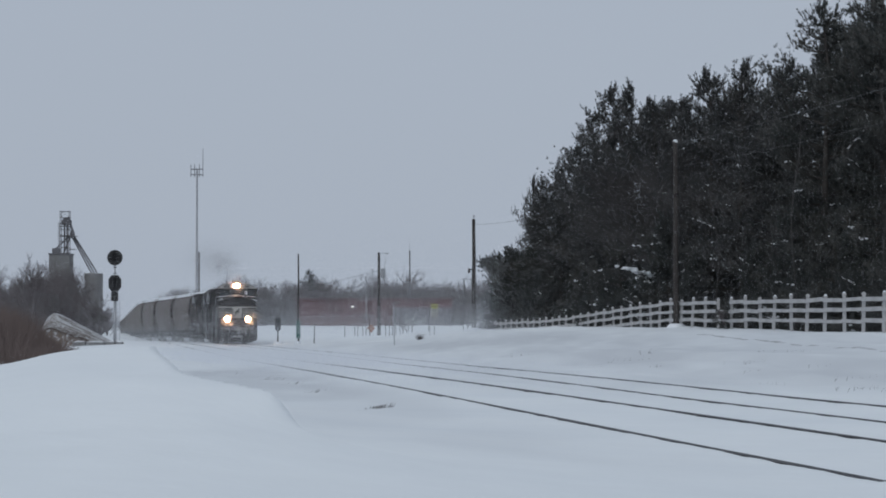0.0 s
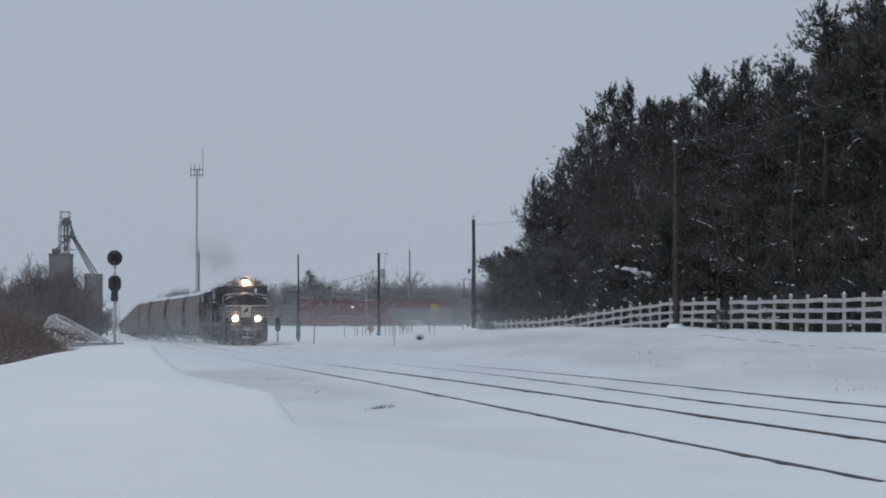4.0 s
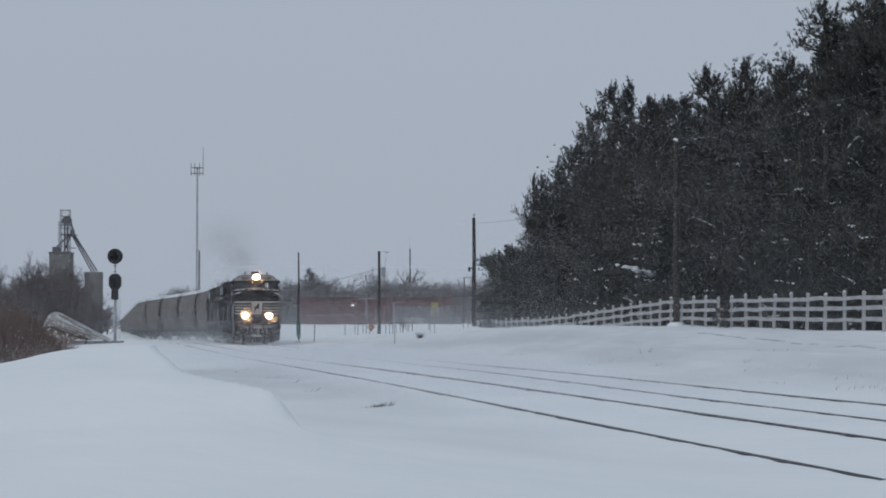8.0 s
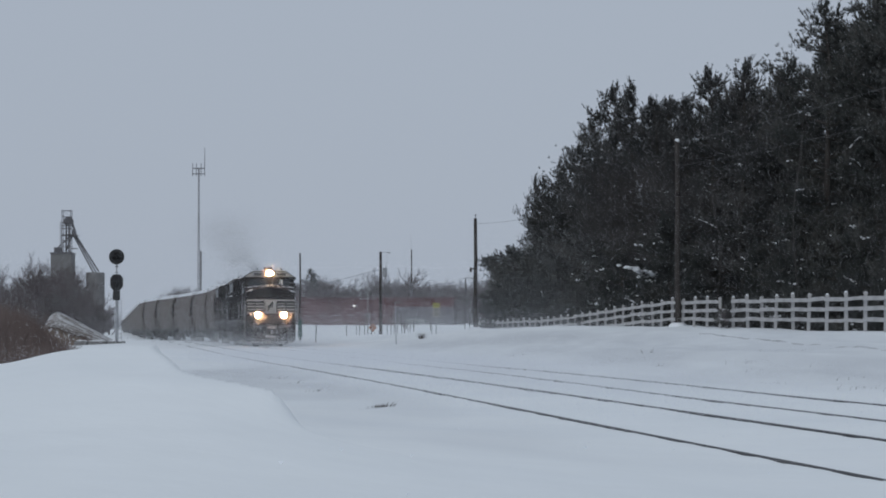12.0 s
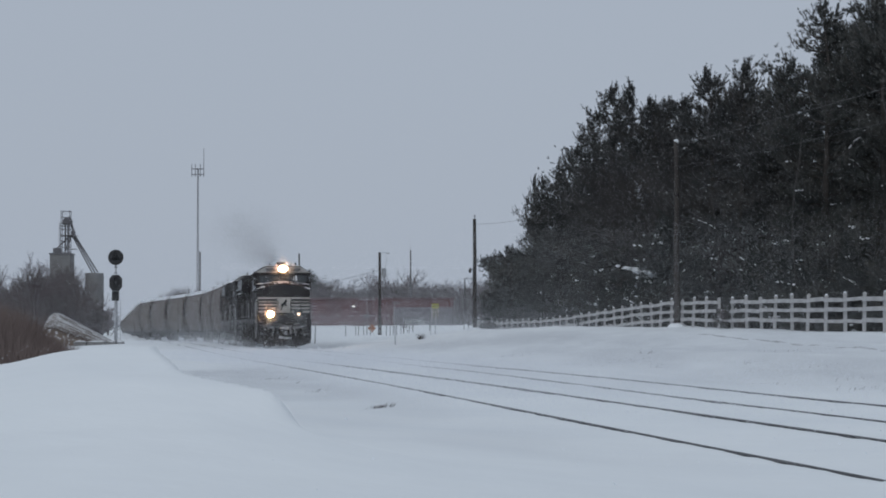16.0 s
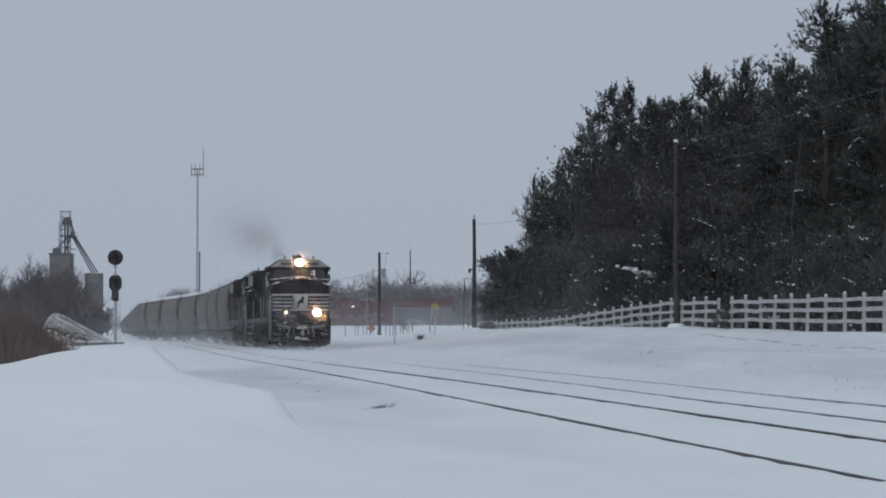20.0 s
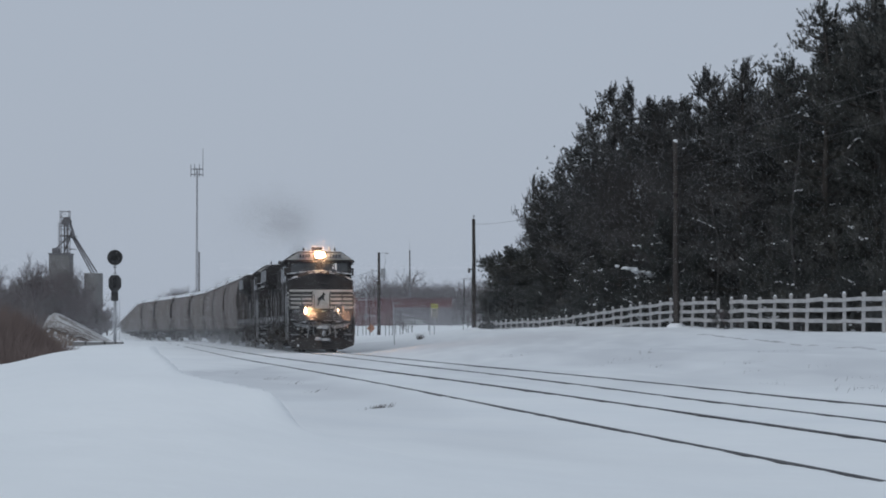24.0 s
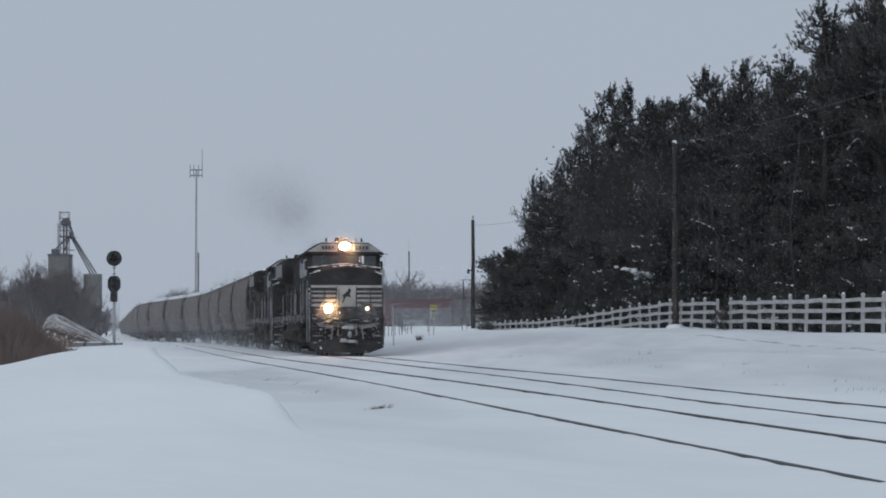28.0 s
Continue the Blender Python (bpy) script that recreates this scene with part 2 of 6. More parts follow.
# ---- building blocks ----
class Shape:
    """Vertices and faces gathered for one mesh."""

    def __init__(self):
        self.v, self.f = [], []

    def add(self, verts, faces):
        n = len(self.v)
        self.v += [tuple(p) for p in verts]
        self.f += [tuple(i + n for i in q) for q in faces]
        return self

    def box(self, x0, x1, y0, y1, z0, z1):
        v = [(x, y, z) for x in (x0, x1) for y in (y0, y1) for z in (z0, z1)]
        return self.add(v, [(0, 1, 3, 2), (4, 6, 7, 5), (0, 4, 5, 1), (2, 3, 7, 6), (0, 2, 6, 4), (1, 5, 7, 3)])

    def obox(self, m, sx, sy, sz):
        v = [m @ Vector((x, y, z)) for x in (-sx / 2, sx / 2) for y in (-sy / 2, sy / 2) for z in (-sz / 2, sz / 2)]
        return self.add(v, [(0, 1, 3, 2), (4, 6, 7, 5), (0, 4, 5, 1), (2, 3, 7, 6), (0, 2, 6, 4), (1, 5, 7, 3)])

    def loft(self, rings, caps=True):
        n = len(rings[0])
        v = [p for r in rings for p in r]
        f = [(k * n + i, k * n + (i + 1) % n, (k + 1) * n + (i + 1) % n, (k + 1) * n + i) for k in range(len(rings) - 1) for i in range(n)]
        if caps:
            f += [tuple(range(n))[::-1], tuple(range(len(v) - n, len(v)))]
        return self.add(v, f)

    def run(self, profile, x0, x1):
        """A closed (y, z) outline pulled along x."""
        return self.loft([[(x, y, z) for y, z in profile] for x in (x0, x1)])

    def tube(self, p0, p1, r0, r1=None, n=8):
        p0, p1 = Vector(p0), Vector(p1)
        r1 = r0 if r1 is None else r1
        q = (p1 - p0).to_track_quat("Z", "Y")
        ring = [(math.cos(2 * math.pi * i / n), math.sin(2 * math.pi * i / n)) for i in range(n)]
        return self.loft([[p + q @ Vector((c * r, s * r, 0)) for c, s in ring] for p, r in ((p0, r0), (p1, r1))])

    def pipe(self, points, r, n=6):
        """One bent tube through the points."""
        pts = [Vector(p) for p in points]
        ring = [(math.cos(2 * math.pi * i / n) * r, math.sin(2 * math.pi * i / n) * r) for i in range(n)]
        rings, q = [], None
        for k, p in enumerate(pts):
            way = (pts[min(k + 1, len(pts) - 1)] - pts[k]).normalized() + (pts[k] - pts[max(k - 1, 0)]).normalized()
            turn = (way if way.length > 1e-4 else pts[-1] - pts[0]).to_track_quat("Z", "Y")
            if q is not None:   # keep the rings from twisting
                best = min(range(n), key=lambda j: (turn @ Vector((*ring[j], 0)) - q).length)
            else:
                best = 0
            rings.append([p + turn @ Vector((*ring[(best + i) % n], 0)) for i in range(n)])
            q = rings[-1][0] - p
        return self.loft(rings)

    def turned(self, p0, axis, steps, n=20):
        """Rings (distance along the axis, radius) about a line."""
        p0, q = Vector(p0), Vector(axis).to_track_quat("Z", "Y")
        ring = [(math.cos(2 * math.pi * i / n), math.sin(2 * math.pi * i / n)) for i in range(n)]
        return self.loft([[p0 + q @ Vector((c * r, s * r, d)) for c, s in ring] for d, r in steps])

    def lump(self, c, rx, ry, rz, n=8, rough=0.2, seed=0):
        rnd = random.Random(seed)
        rings = []
        for k in range(1, 5):
            a = math.pi * k / 5
            rings.append([(c[0] + rx * math.sin(a) * math.cos(2 * math.pi * i / n) * rnd.uniform(1 - rough, 1 + rough),
                           c[1] + ry * math.sin(a) * math.sin(2 * math.pi * i / n) * rnd.uniform(1 - rough, 1 + rough),
                           c[2] - rz * math.cos(a)) for i in range(n)])
        return self.loft(rings)


def part(name, shape, material, parent=None, label="", smooth=False, bevel=0.0):
    me = bpy.data.meshes.new(name)
    me.from_pydata(shape.v, [], shape.f)
    bm = bmesh.new()
    bm.from_mesh(me)
    bmesh.ops.recalc_face_normals(bm, faces=bm.faces)
    bm.to_mesh(me)
    bm.free()
    me.materials.append(material)
    if smooth:
        me.shade_smooth()
    ob = new(name, me)
    if bevel:
        mod = ob.modifiers.new("worn_edges", "BEVEL")
        mod.width, mod.segments, mod.limit_method = bevel, 2, "ANGLE"
    if parent:
        ob.parent = parent
    if label:
        tagged(ob, label)
    return ob


def thing(name, label, category, group="", at=None):
    ob = new(name)
    ob.empty_display_size = 0.3
    tagged(ob, label, category, group)
    if at is not None:
        ob.matrix_basis = at
    return ob


def soft(a, b, x):
    x = min(1.0, max(0.0, (x - a) / (b - a)))
    return x * x * (3 - 2 * x)


# ---- the lie of the land: track lines and ground ----
def rail_z(y):
    """Height of the rail heads: nearly level, falling gently away."""
    y = min(y, 700)
    return EYE_Z - 0.80 - 0.12 * soft(30, 100, y) - 0.0023 * y


def main_dip(y):
    """The main track lies a little lower than the second one where they close up."""
    return 0.045 * soft(18, 34, y) * soft(105, 60, y)


def main_x(y):
    """Centre line of the main track."""
    if y < 98:
        return 4.48 - 0.098 * (y - 24.6) - 0.0002148 * (y - 24.6) ** 2
    return -3.87 - 0.137 * (y - 98) - 4.85 * soft(205, 300, y)


def side_x(y):
    """Centre line of the second track, which closes up to the main one near the camera."""
    return 4.88 - 0.133 * y - 4.85 * soft(205, 300, y)


def bank_z(y):
    """Height of the bank along the fence."""
    pts = ((0, 1.15), (40, 1.25), (84, 1.40), (118, 1.55), (128, 1.60), (145, 1.44), (185, 1.30), (205, 0.80), (250, 0.52), (272, 0.70), (300, 1.72), (500, 1.5))
    for (a, za), (b, zb) in zip(pts, pts[1:]):
        if y <= b:
            return za + (zb - za) * soft(a, b, y)
    return 1.5


def along(pts, y):
    """Straight interpolation through (y, value) pairs."""
    if y <= pts[0][0]:
        return pts[0][1]
    for (a, va), (b, vb) in zip(pts, pts[1:]):
        if y <= b:
            return va + (vb - va) * (y - a) / (b - a)
    return pts[-1][1]


DRIFT_LIP = ((9, -0.56), (11.5, -0.62), (12.3, -0.70), (12.9, -0.76), (13.3, -0.80), (13.5, -0.92), (13.7, -1.06), (13.9, -1.22), (14.15, -1.40), (14.5, -1.52), (15.2, -1.68), (15.8, -1.78), (16, -1.80), (17, -1.95), (18, -2.10), (19, -2.7), (20.5, -4.5))
DRIFT_TOP = ((8, 0.0), (10, 0.05), (11, 0.12), (12, 0.17), (13, 0.33), (14, 0.44), (15, 0.50), (16, 0.585), (17, 0.64), (18, 0.61), (19.5, 0.30), (21, 0.0))


def lip_gap(x, y):
    """Distance from the lip of the drift, positive on the track side."""
    return x - along(DRIFT_LIP, y) - 0.02 * math.sin(y * 2.6)


def grey_snow(x, y):
    """Share of greyer snow: beside the drift, on the bank and along the tracks."""
    by_drift = soft(-0.03, 0.05, lip_gap(x, y)) * soft(0.5, 2.0, side_x(y) - x) * soft(13.0, 15.5, y) * soft(170, 80, y) * soft(-14, -8, x)
    by_drift *= 0.28 + 0.50 * soft(20, 36, y) + 0.25 * soft(0.9, 0.1, lip_gap(x, y))
    by_drift *= min(1.0, max(0.0, 0.85 + 0.7 * noise.noise((x * 1.3, y * 0.22, 21.0))))
    off = x - main_x(y)
    bank = soft(2.2, 5.0, off) * soft(26, 44, y) * soft(140, 105, y) * (0.40 + 0.5 * noise.noise((x * 0.3, y * 0.05, 31.0)) + 0.3 * noise.noise((x * 1.5, y * 0.3, 33.0)))
    lane = soft(24, 46, y) * soft(330, 240, y) * soft(-9, -4, off) * soft(16, 5, off) * (0.42 + 0.45 * noise.noise((x * 0.5, y * 0.06, 41.0)) + 0.25 * noise.noise((x * 1.7, y * 0.25, 43.0)))
    return min(1.0, max(0.0, by_drift + bank + max(0.0, lane)))


def drift_z(x, y):
    """The deep drift between the camera and the track, with a scoured lip on the track side."""
    gap = lip_gap(x, y)
    wide = 1 + 12 * soft(13.5, 12.5, y)
    side = soft(0.07 * wide, -0.07 * wide, gap) * (0.90 + 0.10 * soft(-0.1, -0.9, gap))
    top = sum(along(DRIFT_TOP, y + d) for d in (-0.6, 0.0, 0.6)) / 3
    hollow = 0.07 * soft(0.0, 0.15, gap) * soft(0.9, 0.2, gap) * soft(13.0, 14.2, y) * soft(20, 17, y)   # scoured by the wind
    return top * side * (1 - 0.28 * soft(-2.15, -3.4, x)) * soft(-16, -7, x) - hollow


HOLLOWS = tuple((side_x, -1, y) for y in (15.1, 16.0, 22.4, 31)) + tuple((side_x, 1, y) for y in (15.5, 18.6, 23.5, 33.5)) + tuple((main_x, s, y) for s, y in ((-1, 24), (-1, 29), (-1, 37), (1, 26.5), (1, 34), (1, 45)))


def ground_z(x, y):
    off = x - main_x(y)
    base = rail_z(y) - 0.0105 - 0.003 * soft(22, 34, y) - 0.006 * soft(36, 60, y) - main_dip(y) * soft(-2.2, -1.2, off)
    z = base
    if off > 0:
        rise = soft(1.6 + 6.6 * soft(132, 172, y) * soft(290, 260, y), 15.5, off) * 0.82 + soft(2.0, 5.0, off) * 0.18
        z = base + (bank_z(y) - base) * rise * soft(820, 560, y)
        z -= 0.7 * soft(18.3, 20.5, off) * soft(60, 80, y) * soft(200, 170, y)
        z += 0.13 * (soft(5.30, 5.50, off) - soft(5.5, 9.0, off)) * soft(25, 40, y) * soft(85, 62, y)   # edge of the ploughed lane
    left = side_x(y) - x
    if left > 1.6:
        z += 0.12 * soft(1.6, 4, left) - 0.25 * soft(3, 10, left) * soft(60, 120, y)
        z += drift_z(x, y)
    flat = 1 - soft(1.2, 3.5, min(abs(off), abs(left)))
    rough = noise.noise((x * 0.25, y * 0.10, 0.0)) * 0.10 + noise.noise((x * 0.9, y * 0.35, 3.0)) * 0.05
    rough += noise.noise((x * 2.2, y * 0.8, 7.0)) * (0.012 + 0.016 * soft(22, 34, y))
    z += rough * (1 - 0.9 * flat) * soft(1500, 200, y)
    for line, side, spot in HOLLOWS:   # snow fallen away from the rail's side
        near = ((y - spot) / (0.10 + 0.008 * spot)) ** 2 + ((x - line(y) - side * 0.753 + 0.08) / 0.10) ** 2
        if near < 6:
            z -= 0.009 * math.exp(-near)
    # wind-packed snow lies up against the rails, higher here and there
    z += flat * (0.003 * noise.noise((x * 0.5, y * 0.16, 11.0)) + 0.005 * noise.noise((x * 0.8, y * 0.45, 5.0)) + 0.006 * noise.noise((x * 1.6, y * 1.5, 9.0)) + 0.003 * noise.noise((x * 3, y * 4.5, 15.0)))
    return z


def build_ground():
    xs = [-3000, -1500, -800, -450, -280, -190, -140, -110, -85, -65, -50, -40, -33, -27, -22.5, -19]
    x = -16.5
    while x < 18:
        xs.append(x)
        x += 0.05 if -2.7 < x < -0.3 else 0.12 if -5.0 < x < 7.0 else 0.5
    xs += [19, 22, 26, 32, 40, 52, 68, 90, 130, 200, 320, 550, 1000, 3000]
    ys, y, step = [-60, -35, -20, -10, -4], 0.0, 0.3
    while y < 4200:
        ys.append(y)
        y += (0.1 if 10 < y < 20 else 0.2 if y < 21 else step) if y < 32 else max(step, (y - 25) * 0.045)
    ys.append(4600)
    n = len(xs)
    verts = [(x, y, ground_z(x, y)) for y in ys for x in xs]
    faces = [(j * n + i, j * n + i + 1, (j + 1) * n + i + 1, (j + 1) * n + i) for j in range(len(ys) - 1) for i in range(n - 1)]
    me = bpy.data.meshes.new("ground")
    me.from_pydata(verts, [], faces)
    thin = me.attributes.new("grey_snow", "FLOAT", "POINT")
    thin.data.foreach_set("value", [grey_snow(x, y) for x, y, z in verts])
    me.materials.append(GROUND_SNOW)
    me.shade_smooth()
    tagged(new("ground", me), "wind-packed snow with drifts and low banks", "snow", kind="structure")


build_ground()


def rail(line, side, label, low):
    s = Shape()
    rings, y = [], 3.0
    head = ((-0.036, 0.0), (0.036, 0.0), (0.036, -0.035), (0.010, -0.05), (0.010, -0.15), (0.065, -0.165), (-0.065, -0.165), (-0.010, -0.15), (-0.010, -0.05), (-0.036, -0.035))
    while y < 760:
        x0, slope = line(y), (line(y + 0.5) - line(y - 0.5))
        sunk = 0.0035 + 0.0030 * soft(14, 18.5, y) if line is side_x and side < 0 else 0.0
        nx, ny = 1 / math.hypot(1, slope), -slope / math.hypot(1, slope)
        rings.append([(x0 + nx * (side * 0.753 + a), y + ny * (side * 0.753 + a), rail_z(y) - low(y) - sunk + b) for a, b in head])
        y += 1.5 if y < 120 else 6
    s.loft(rings)
    tagged(part("rail", s, RAIL), label, "rail", "railway rails", "structure")


for line, low, words in ((main_x, main_dip, "dark steel rail half sunk in snow, main track"), (side_x, lambda y: 0.0, "dark steel rail half sunk in snow, second track")):
    for side in (-1, 1):
        rail(line, side, words, low)


def bank_strip():
    """A low broken grey strip laid along the bank."""
    s, rings = Shape(), []
    for k in range(60):
        u = k / 59
        y = 47 + 40 * u
        x = 10.15 - 0.0105 * (y - 47) - 0.00033 * (y - 47) ** 2
        w = 0.10 + 0.10 * abs(math.sin(k * 0.7)) * abs(math.sin(k * 0.23 + 1))
        z = ground_z(x, y)
        rings.append([(x - w, y, z - 0.06), (x - w * 0.5, y, z + 0.006 + 0.010 * math.sin(k * 1.3)), (x + w * 0.5, y, z + 0.008 + 0.008 * math.sin(k * 0.9)), (x + w, y, z - 0.06)])
    s.loft(rings)
    tagged(part("verge", s, THIN, None, "", True), "broken grey strip along the bank", "road edge", kind="structure")


bank_strip()


# ---- the train ----
def wheel_set(parent, x, r, gauge=0.72):
    """An axle with two flanged wheels, its own origin at the axle's centre so that it can roll."""
    s = Shape()
    s.tube((0, -gauge - 0.25, 0), (0, gauge + 0.25, 0), 0.09, 0.09, 8)
    ax = part("axle", s, STEEL, parent)
    ax.location = (x, 0, r)
    for side in (-1, 1):
        w = Shape()
        w.turned((0, side * (gauge - 0.03), 0), (0, side, 0), [(-0.03, r + 0.025), (0.0, r + 0.025), (0.01, r), (0.11, r - 0.01), (0.11, r - 0.09), (0.07, r - 0.12), (0.06, 0.16), (0.12, 0.14), (0.12, 0.0001)], 20)
        for k in range(3):
            a = 2 * math.pi * k / 3
            w.tube((math.cos(a) * r * 0.5, side * (gauge + 0.05), math.sin(a) * r * 0.5), (math.cos(a) * r * 0.5, side * (gauge + 0.075), math.sin(a) * r * 0.5), 0.05, 0.05, 6)
        part("wheel", w, STEEL, ax)
    return ax


def loco_truck(parent, x):
    axles = [wheel_set(parent, x + d, 0.53) for d in (-1.9, 0, 1.9)]
    for side in (-1, 1):
        y = side * 1.12
        s = Shape()
        s.run([(y - 0.08, 0.62), (y + 0.08, 0.62), (y + 0.08, 0.92), (y - 0.08, 0.92)], x - 2.6, x + 2.6)
        for d in (-1.9, 0, 1.9):
            s.box(x + d - 0.24, x + d + 0.24, y - 0.1, y + 0.12, 0.36, 0.72)
            s.turned((x + d, y + side * 0.10, 0.53), (0, side, 0), [(0, 0.16), (0.07, 0.16), (0.10, 0.10)], 12)
        for d in (-0.95, 0.95):
            s.box(x + d - 0.4, x + d + 0.4, y - 0.06, y + 0.06, 0.45, 0.66)
            s.tube((x + d, y + side * 0.05, 0.9), (x + d, y + side * 0.05, 1.25), 0.12, 0.12, 10)
        part("side_frame", s, GRIME, parent, "grimy truck side frame caked with snow", bevel=0.015)
        for d in (-2.45, -0.6, 0.6, 2.45):
            b = Shape().tube((x + d, y + side * 0.06, 0.95), (x + d + 0.35, y + side * 0.06, 0.95), 0.11, 0.11, 10)
            part("brake_cylinder", b, GRIME, parent)
    return axles


def locomotive(lit):
    """A six-axle wide-cab freight diesel. +x is its front; the origin is on the rail heads."""
    loco = thing("locomotive", "black wide-cab diesel freight locomotive with white nose stripes, dusted with snow" if lit
                 else "black diesel freight locomotive coupled second, dusted with snow", "locomotive")
    axles = loco_truck(loco, 7.2) + loco_truck(loco, -7.2)
    # frame and walkway
    s = Shape()
    s.box(-10.55, 9.25, -1.52, 1.52, 1.52, 1.66)
    s.run([(-0.75, 1.0), (0.75, 1.0), (0.9, 1.52), (-0.9, 1.52)], -10.3, 10.2)
    part("walkway", s, GRIME, loco, "snow-dusted black walkway", bevel=0.02)
    for side in (-1, 1):
        s = Shape()
        s.box(-10.5, 9.2, side * 1.53 - 0.02, side * 1.53 + 0.02, 1.36, 1.70)
        part("sill", s, BLACK, loco, bevel=0.008)
        s = Shape()
        for k in range(9):
            s.box(-10.3 + k * 2.2, -10.2 + k * 2.2, side * 1.56 - 0.012, side * 1.56 + 0.012, 1.44, 1.62)
        tagged(part("sill_stripe", s, GREYP, loco, "pale reflective sill marks"), kind="stuff")
    s = Shape()
    s.loft([[(x, y * k, z) for y, z in ((-1.35, 1.42), (-1.42, 0.95), (-1.2, 0.5), (-0.8, 0.36), (0.8, 0.36), (1.2, 0.5), (1.42, 0.95), (1.35, 1.42))] for x, k in ((-3.7, 0.96), (-3.6, 1), (3.6, 1), (3.7, 0.96))])
    part("fuel_tank", s, GRIME, loco, "grimy black fuel tank", bevel=0.03)
    for k in range(4):
        s = Shape().tube((-2.9 + k * 1.5, -1.46, 0.9), (-1.7 + k * 1.5, -1.46, 0.9), 0.14, 0.14, 10)
        part("air_reservoir", s, GRIME, loco)
    # long hood with its doors, grilles and radiator wings
    s = Shape()
    s.run([(-0.92, 1.66), (0.92, 1.66), (0.92, 4.0), (0.72, 4.28), (-0.72, 4.28), (-0.92, 4.0)], -10.1, 6.5)
    part("hood", s, BLACK, loco, "black long hood", bevel=0.03)
    for x0, x1, half, z0, z1 in ((3.9, 6.5, 1.34, 1.7, 4.22), (0.6, 2.4, 1.12, 3.1, 4.36)):
        s = Shape()
        s.run([(-half, z0), (half, z0), (half, z1 - 0.25), (half - 0.25, z1), (-half + 0.25, z1), (-half, z1 - 0.25)], x0, x1)
        part("equipment_cabinet", s, BLACK, loco, bevel=0.03)
    s = Shape()
    s.run([(-1.0, 3.2), (1.0, 3.2), (1.46, 3.45), (1.46, 4.2), (1.2, 4.42), (-1.2, 4.42), (-1.46, 4.2), (-1.46, 3.45)], -10.1, -5.9)
    part("radiator", s, BLACK, loco, "flared radiator wings", bevel=0.03)
    for side in (-1, 1):
        for x0, x1, z0, z1, half in ((4.15, 5.0, 3.25, 3.85, 1.345), (5.15, 6.3, 3.2, 3.85, 1.345), (0.8, 2.2, 3.35, 4.0, 1.125), (-9.8, -8.1, 3.55, 4.12, 1.465), (-7.9, -6.1, 3.55, 4.12, 1.465)):
            g = Shape()
            g.box(x0, x1, side * half, side * (half + 0.025), z0, z1)
            for k in range(6):
                g.box(x0 + 0.03, x1 - 0.03, side * (half + 0.02), side * (half + 0.05), z0 + (k + 0.3) * (z1 - z0) / 6, z0 + (k + 0.62) * (z1 - z0) / 6)
            part("grille", g, GREYP, loco, "snow-filled grey intake grille")
        for k in range(9):
            x0 = -5.7 + k * 0.72
            d = Shape()
            d.box(x0, x0 + 0.64, side * 0.92, side * 0.945, 1.85, 3.6)
            d.box(x0 + 0.5, x0 + 0.56, side * 0.945, side * 0.975, 2.6, 2.9)
            part("hood_door", d, BLACK, loco, bevel=0.01)
        d = Shape()
        for k in range(3):
            d.box(4.05 + k * 0.8, 4.05 + k * 0.8 + 0.7, side * 1.34, side * 1.365, 1.9, 3.1)
        part("cabinet_door", d, BLACK, loco, bevel=0.01)
        d = Shape()
        d.box(1.2, 2.7, side * 0.95, side * 1.02, 2.35, 2.75)
        d.box(2.9, 3.7, side * 0.95, side * 1.02, 2.3, 2.8)
        part("snow_patch", d, RIME, loco, "wind-packed snow on the hood side", bevel=0.02)
    for x in (-9.0, -7.2):
        f = Shape()
        f.turned((x, 0, 4.42), (0, 0, 1), [(0, 0.62), (0.08, 0.62), (0.08, 0.55), (0.03, 0.1), (0.03, 0.001)], 18)
        part("roof_fan", f, GRIME, loco)
    f = Shape()
    f.box(-1.6, -0.6, -0.4, 0.4, 4.28, 4.5)
    f.box(-1.45, -0.75, -0.26, 0.26, 4.5, 4.62)
    part("exhaust_stack", f, GRIME, loco, "sooty exhaust stack", bevel=0.02)
    # cab
    s = Shape()
    s.run([(-1.48, 1.66), (1.48, 1.66), (1.48, 4.12), (-1.48, 4.12)], 6.55, 9.2)
    part("cab", s, BLACK, loco, "black cab", bevel=0.04)
    s = Shape()
    s.loft([[(x, y, z) for y, z in ((-1.62, 4.10), (1.62, 4.10), (1.60, 4.18), (0.98, 4.60), (-0.98, 4.60), (-1.60, 4.18))] for x in (6.45, 9.36)])
    part("cab_roof", s, BLACK, loco, "black cab roof with sloping sides", bevel=0.03)
    for side in (-1, 1):
        b = Shape()
        b.loft([[(x, side * y, z) for y, z in ((0.30, 4.22), (1.52, 4.22), (0.98, 4.55), (0.30, 4.55))] for x in (9.36, 9.40)])
        part("roof_front_panel", b, PALE, loco, "white panel over the windscreen")
        b = Shape()
        b.box(9.40, 9.46, side * 0.36, side * 1.02, 4.27, 4.50)
        nb = part("number_board", b, GREYP, loco, "grey number board", bevel=0.01)
        m = Shape()
        for k in range(4):
            y = side * 0.69 - 0.2 + k * 0.135
            m.box(9.46, 9.466, y - 0.04, y + 0.04, 4.32, 4.45)
        part("marking_bar", m, INK, nb)
        p = Shape()
        p.box(9.2, 9.23, side * 0.13, side * 1.30, 3.66, 4.08)
        wdw = part("windscreen", p, PANE, loco, "dark windscreen pane", bevel=0.02)
        w = Shape()
        w.pipe([(9.25, side * 0.55, 4.06), (9.26, side * 0.75, 3.74)], 0.015)
        part("wiper", w, GRIME, wdw)
        p = Shape()
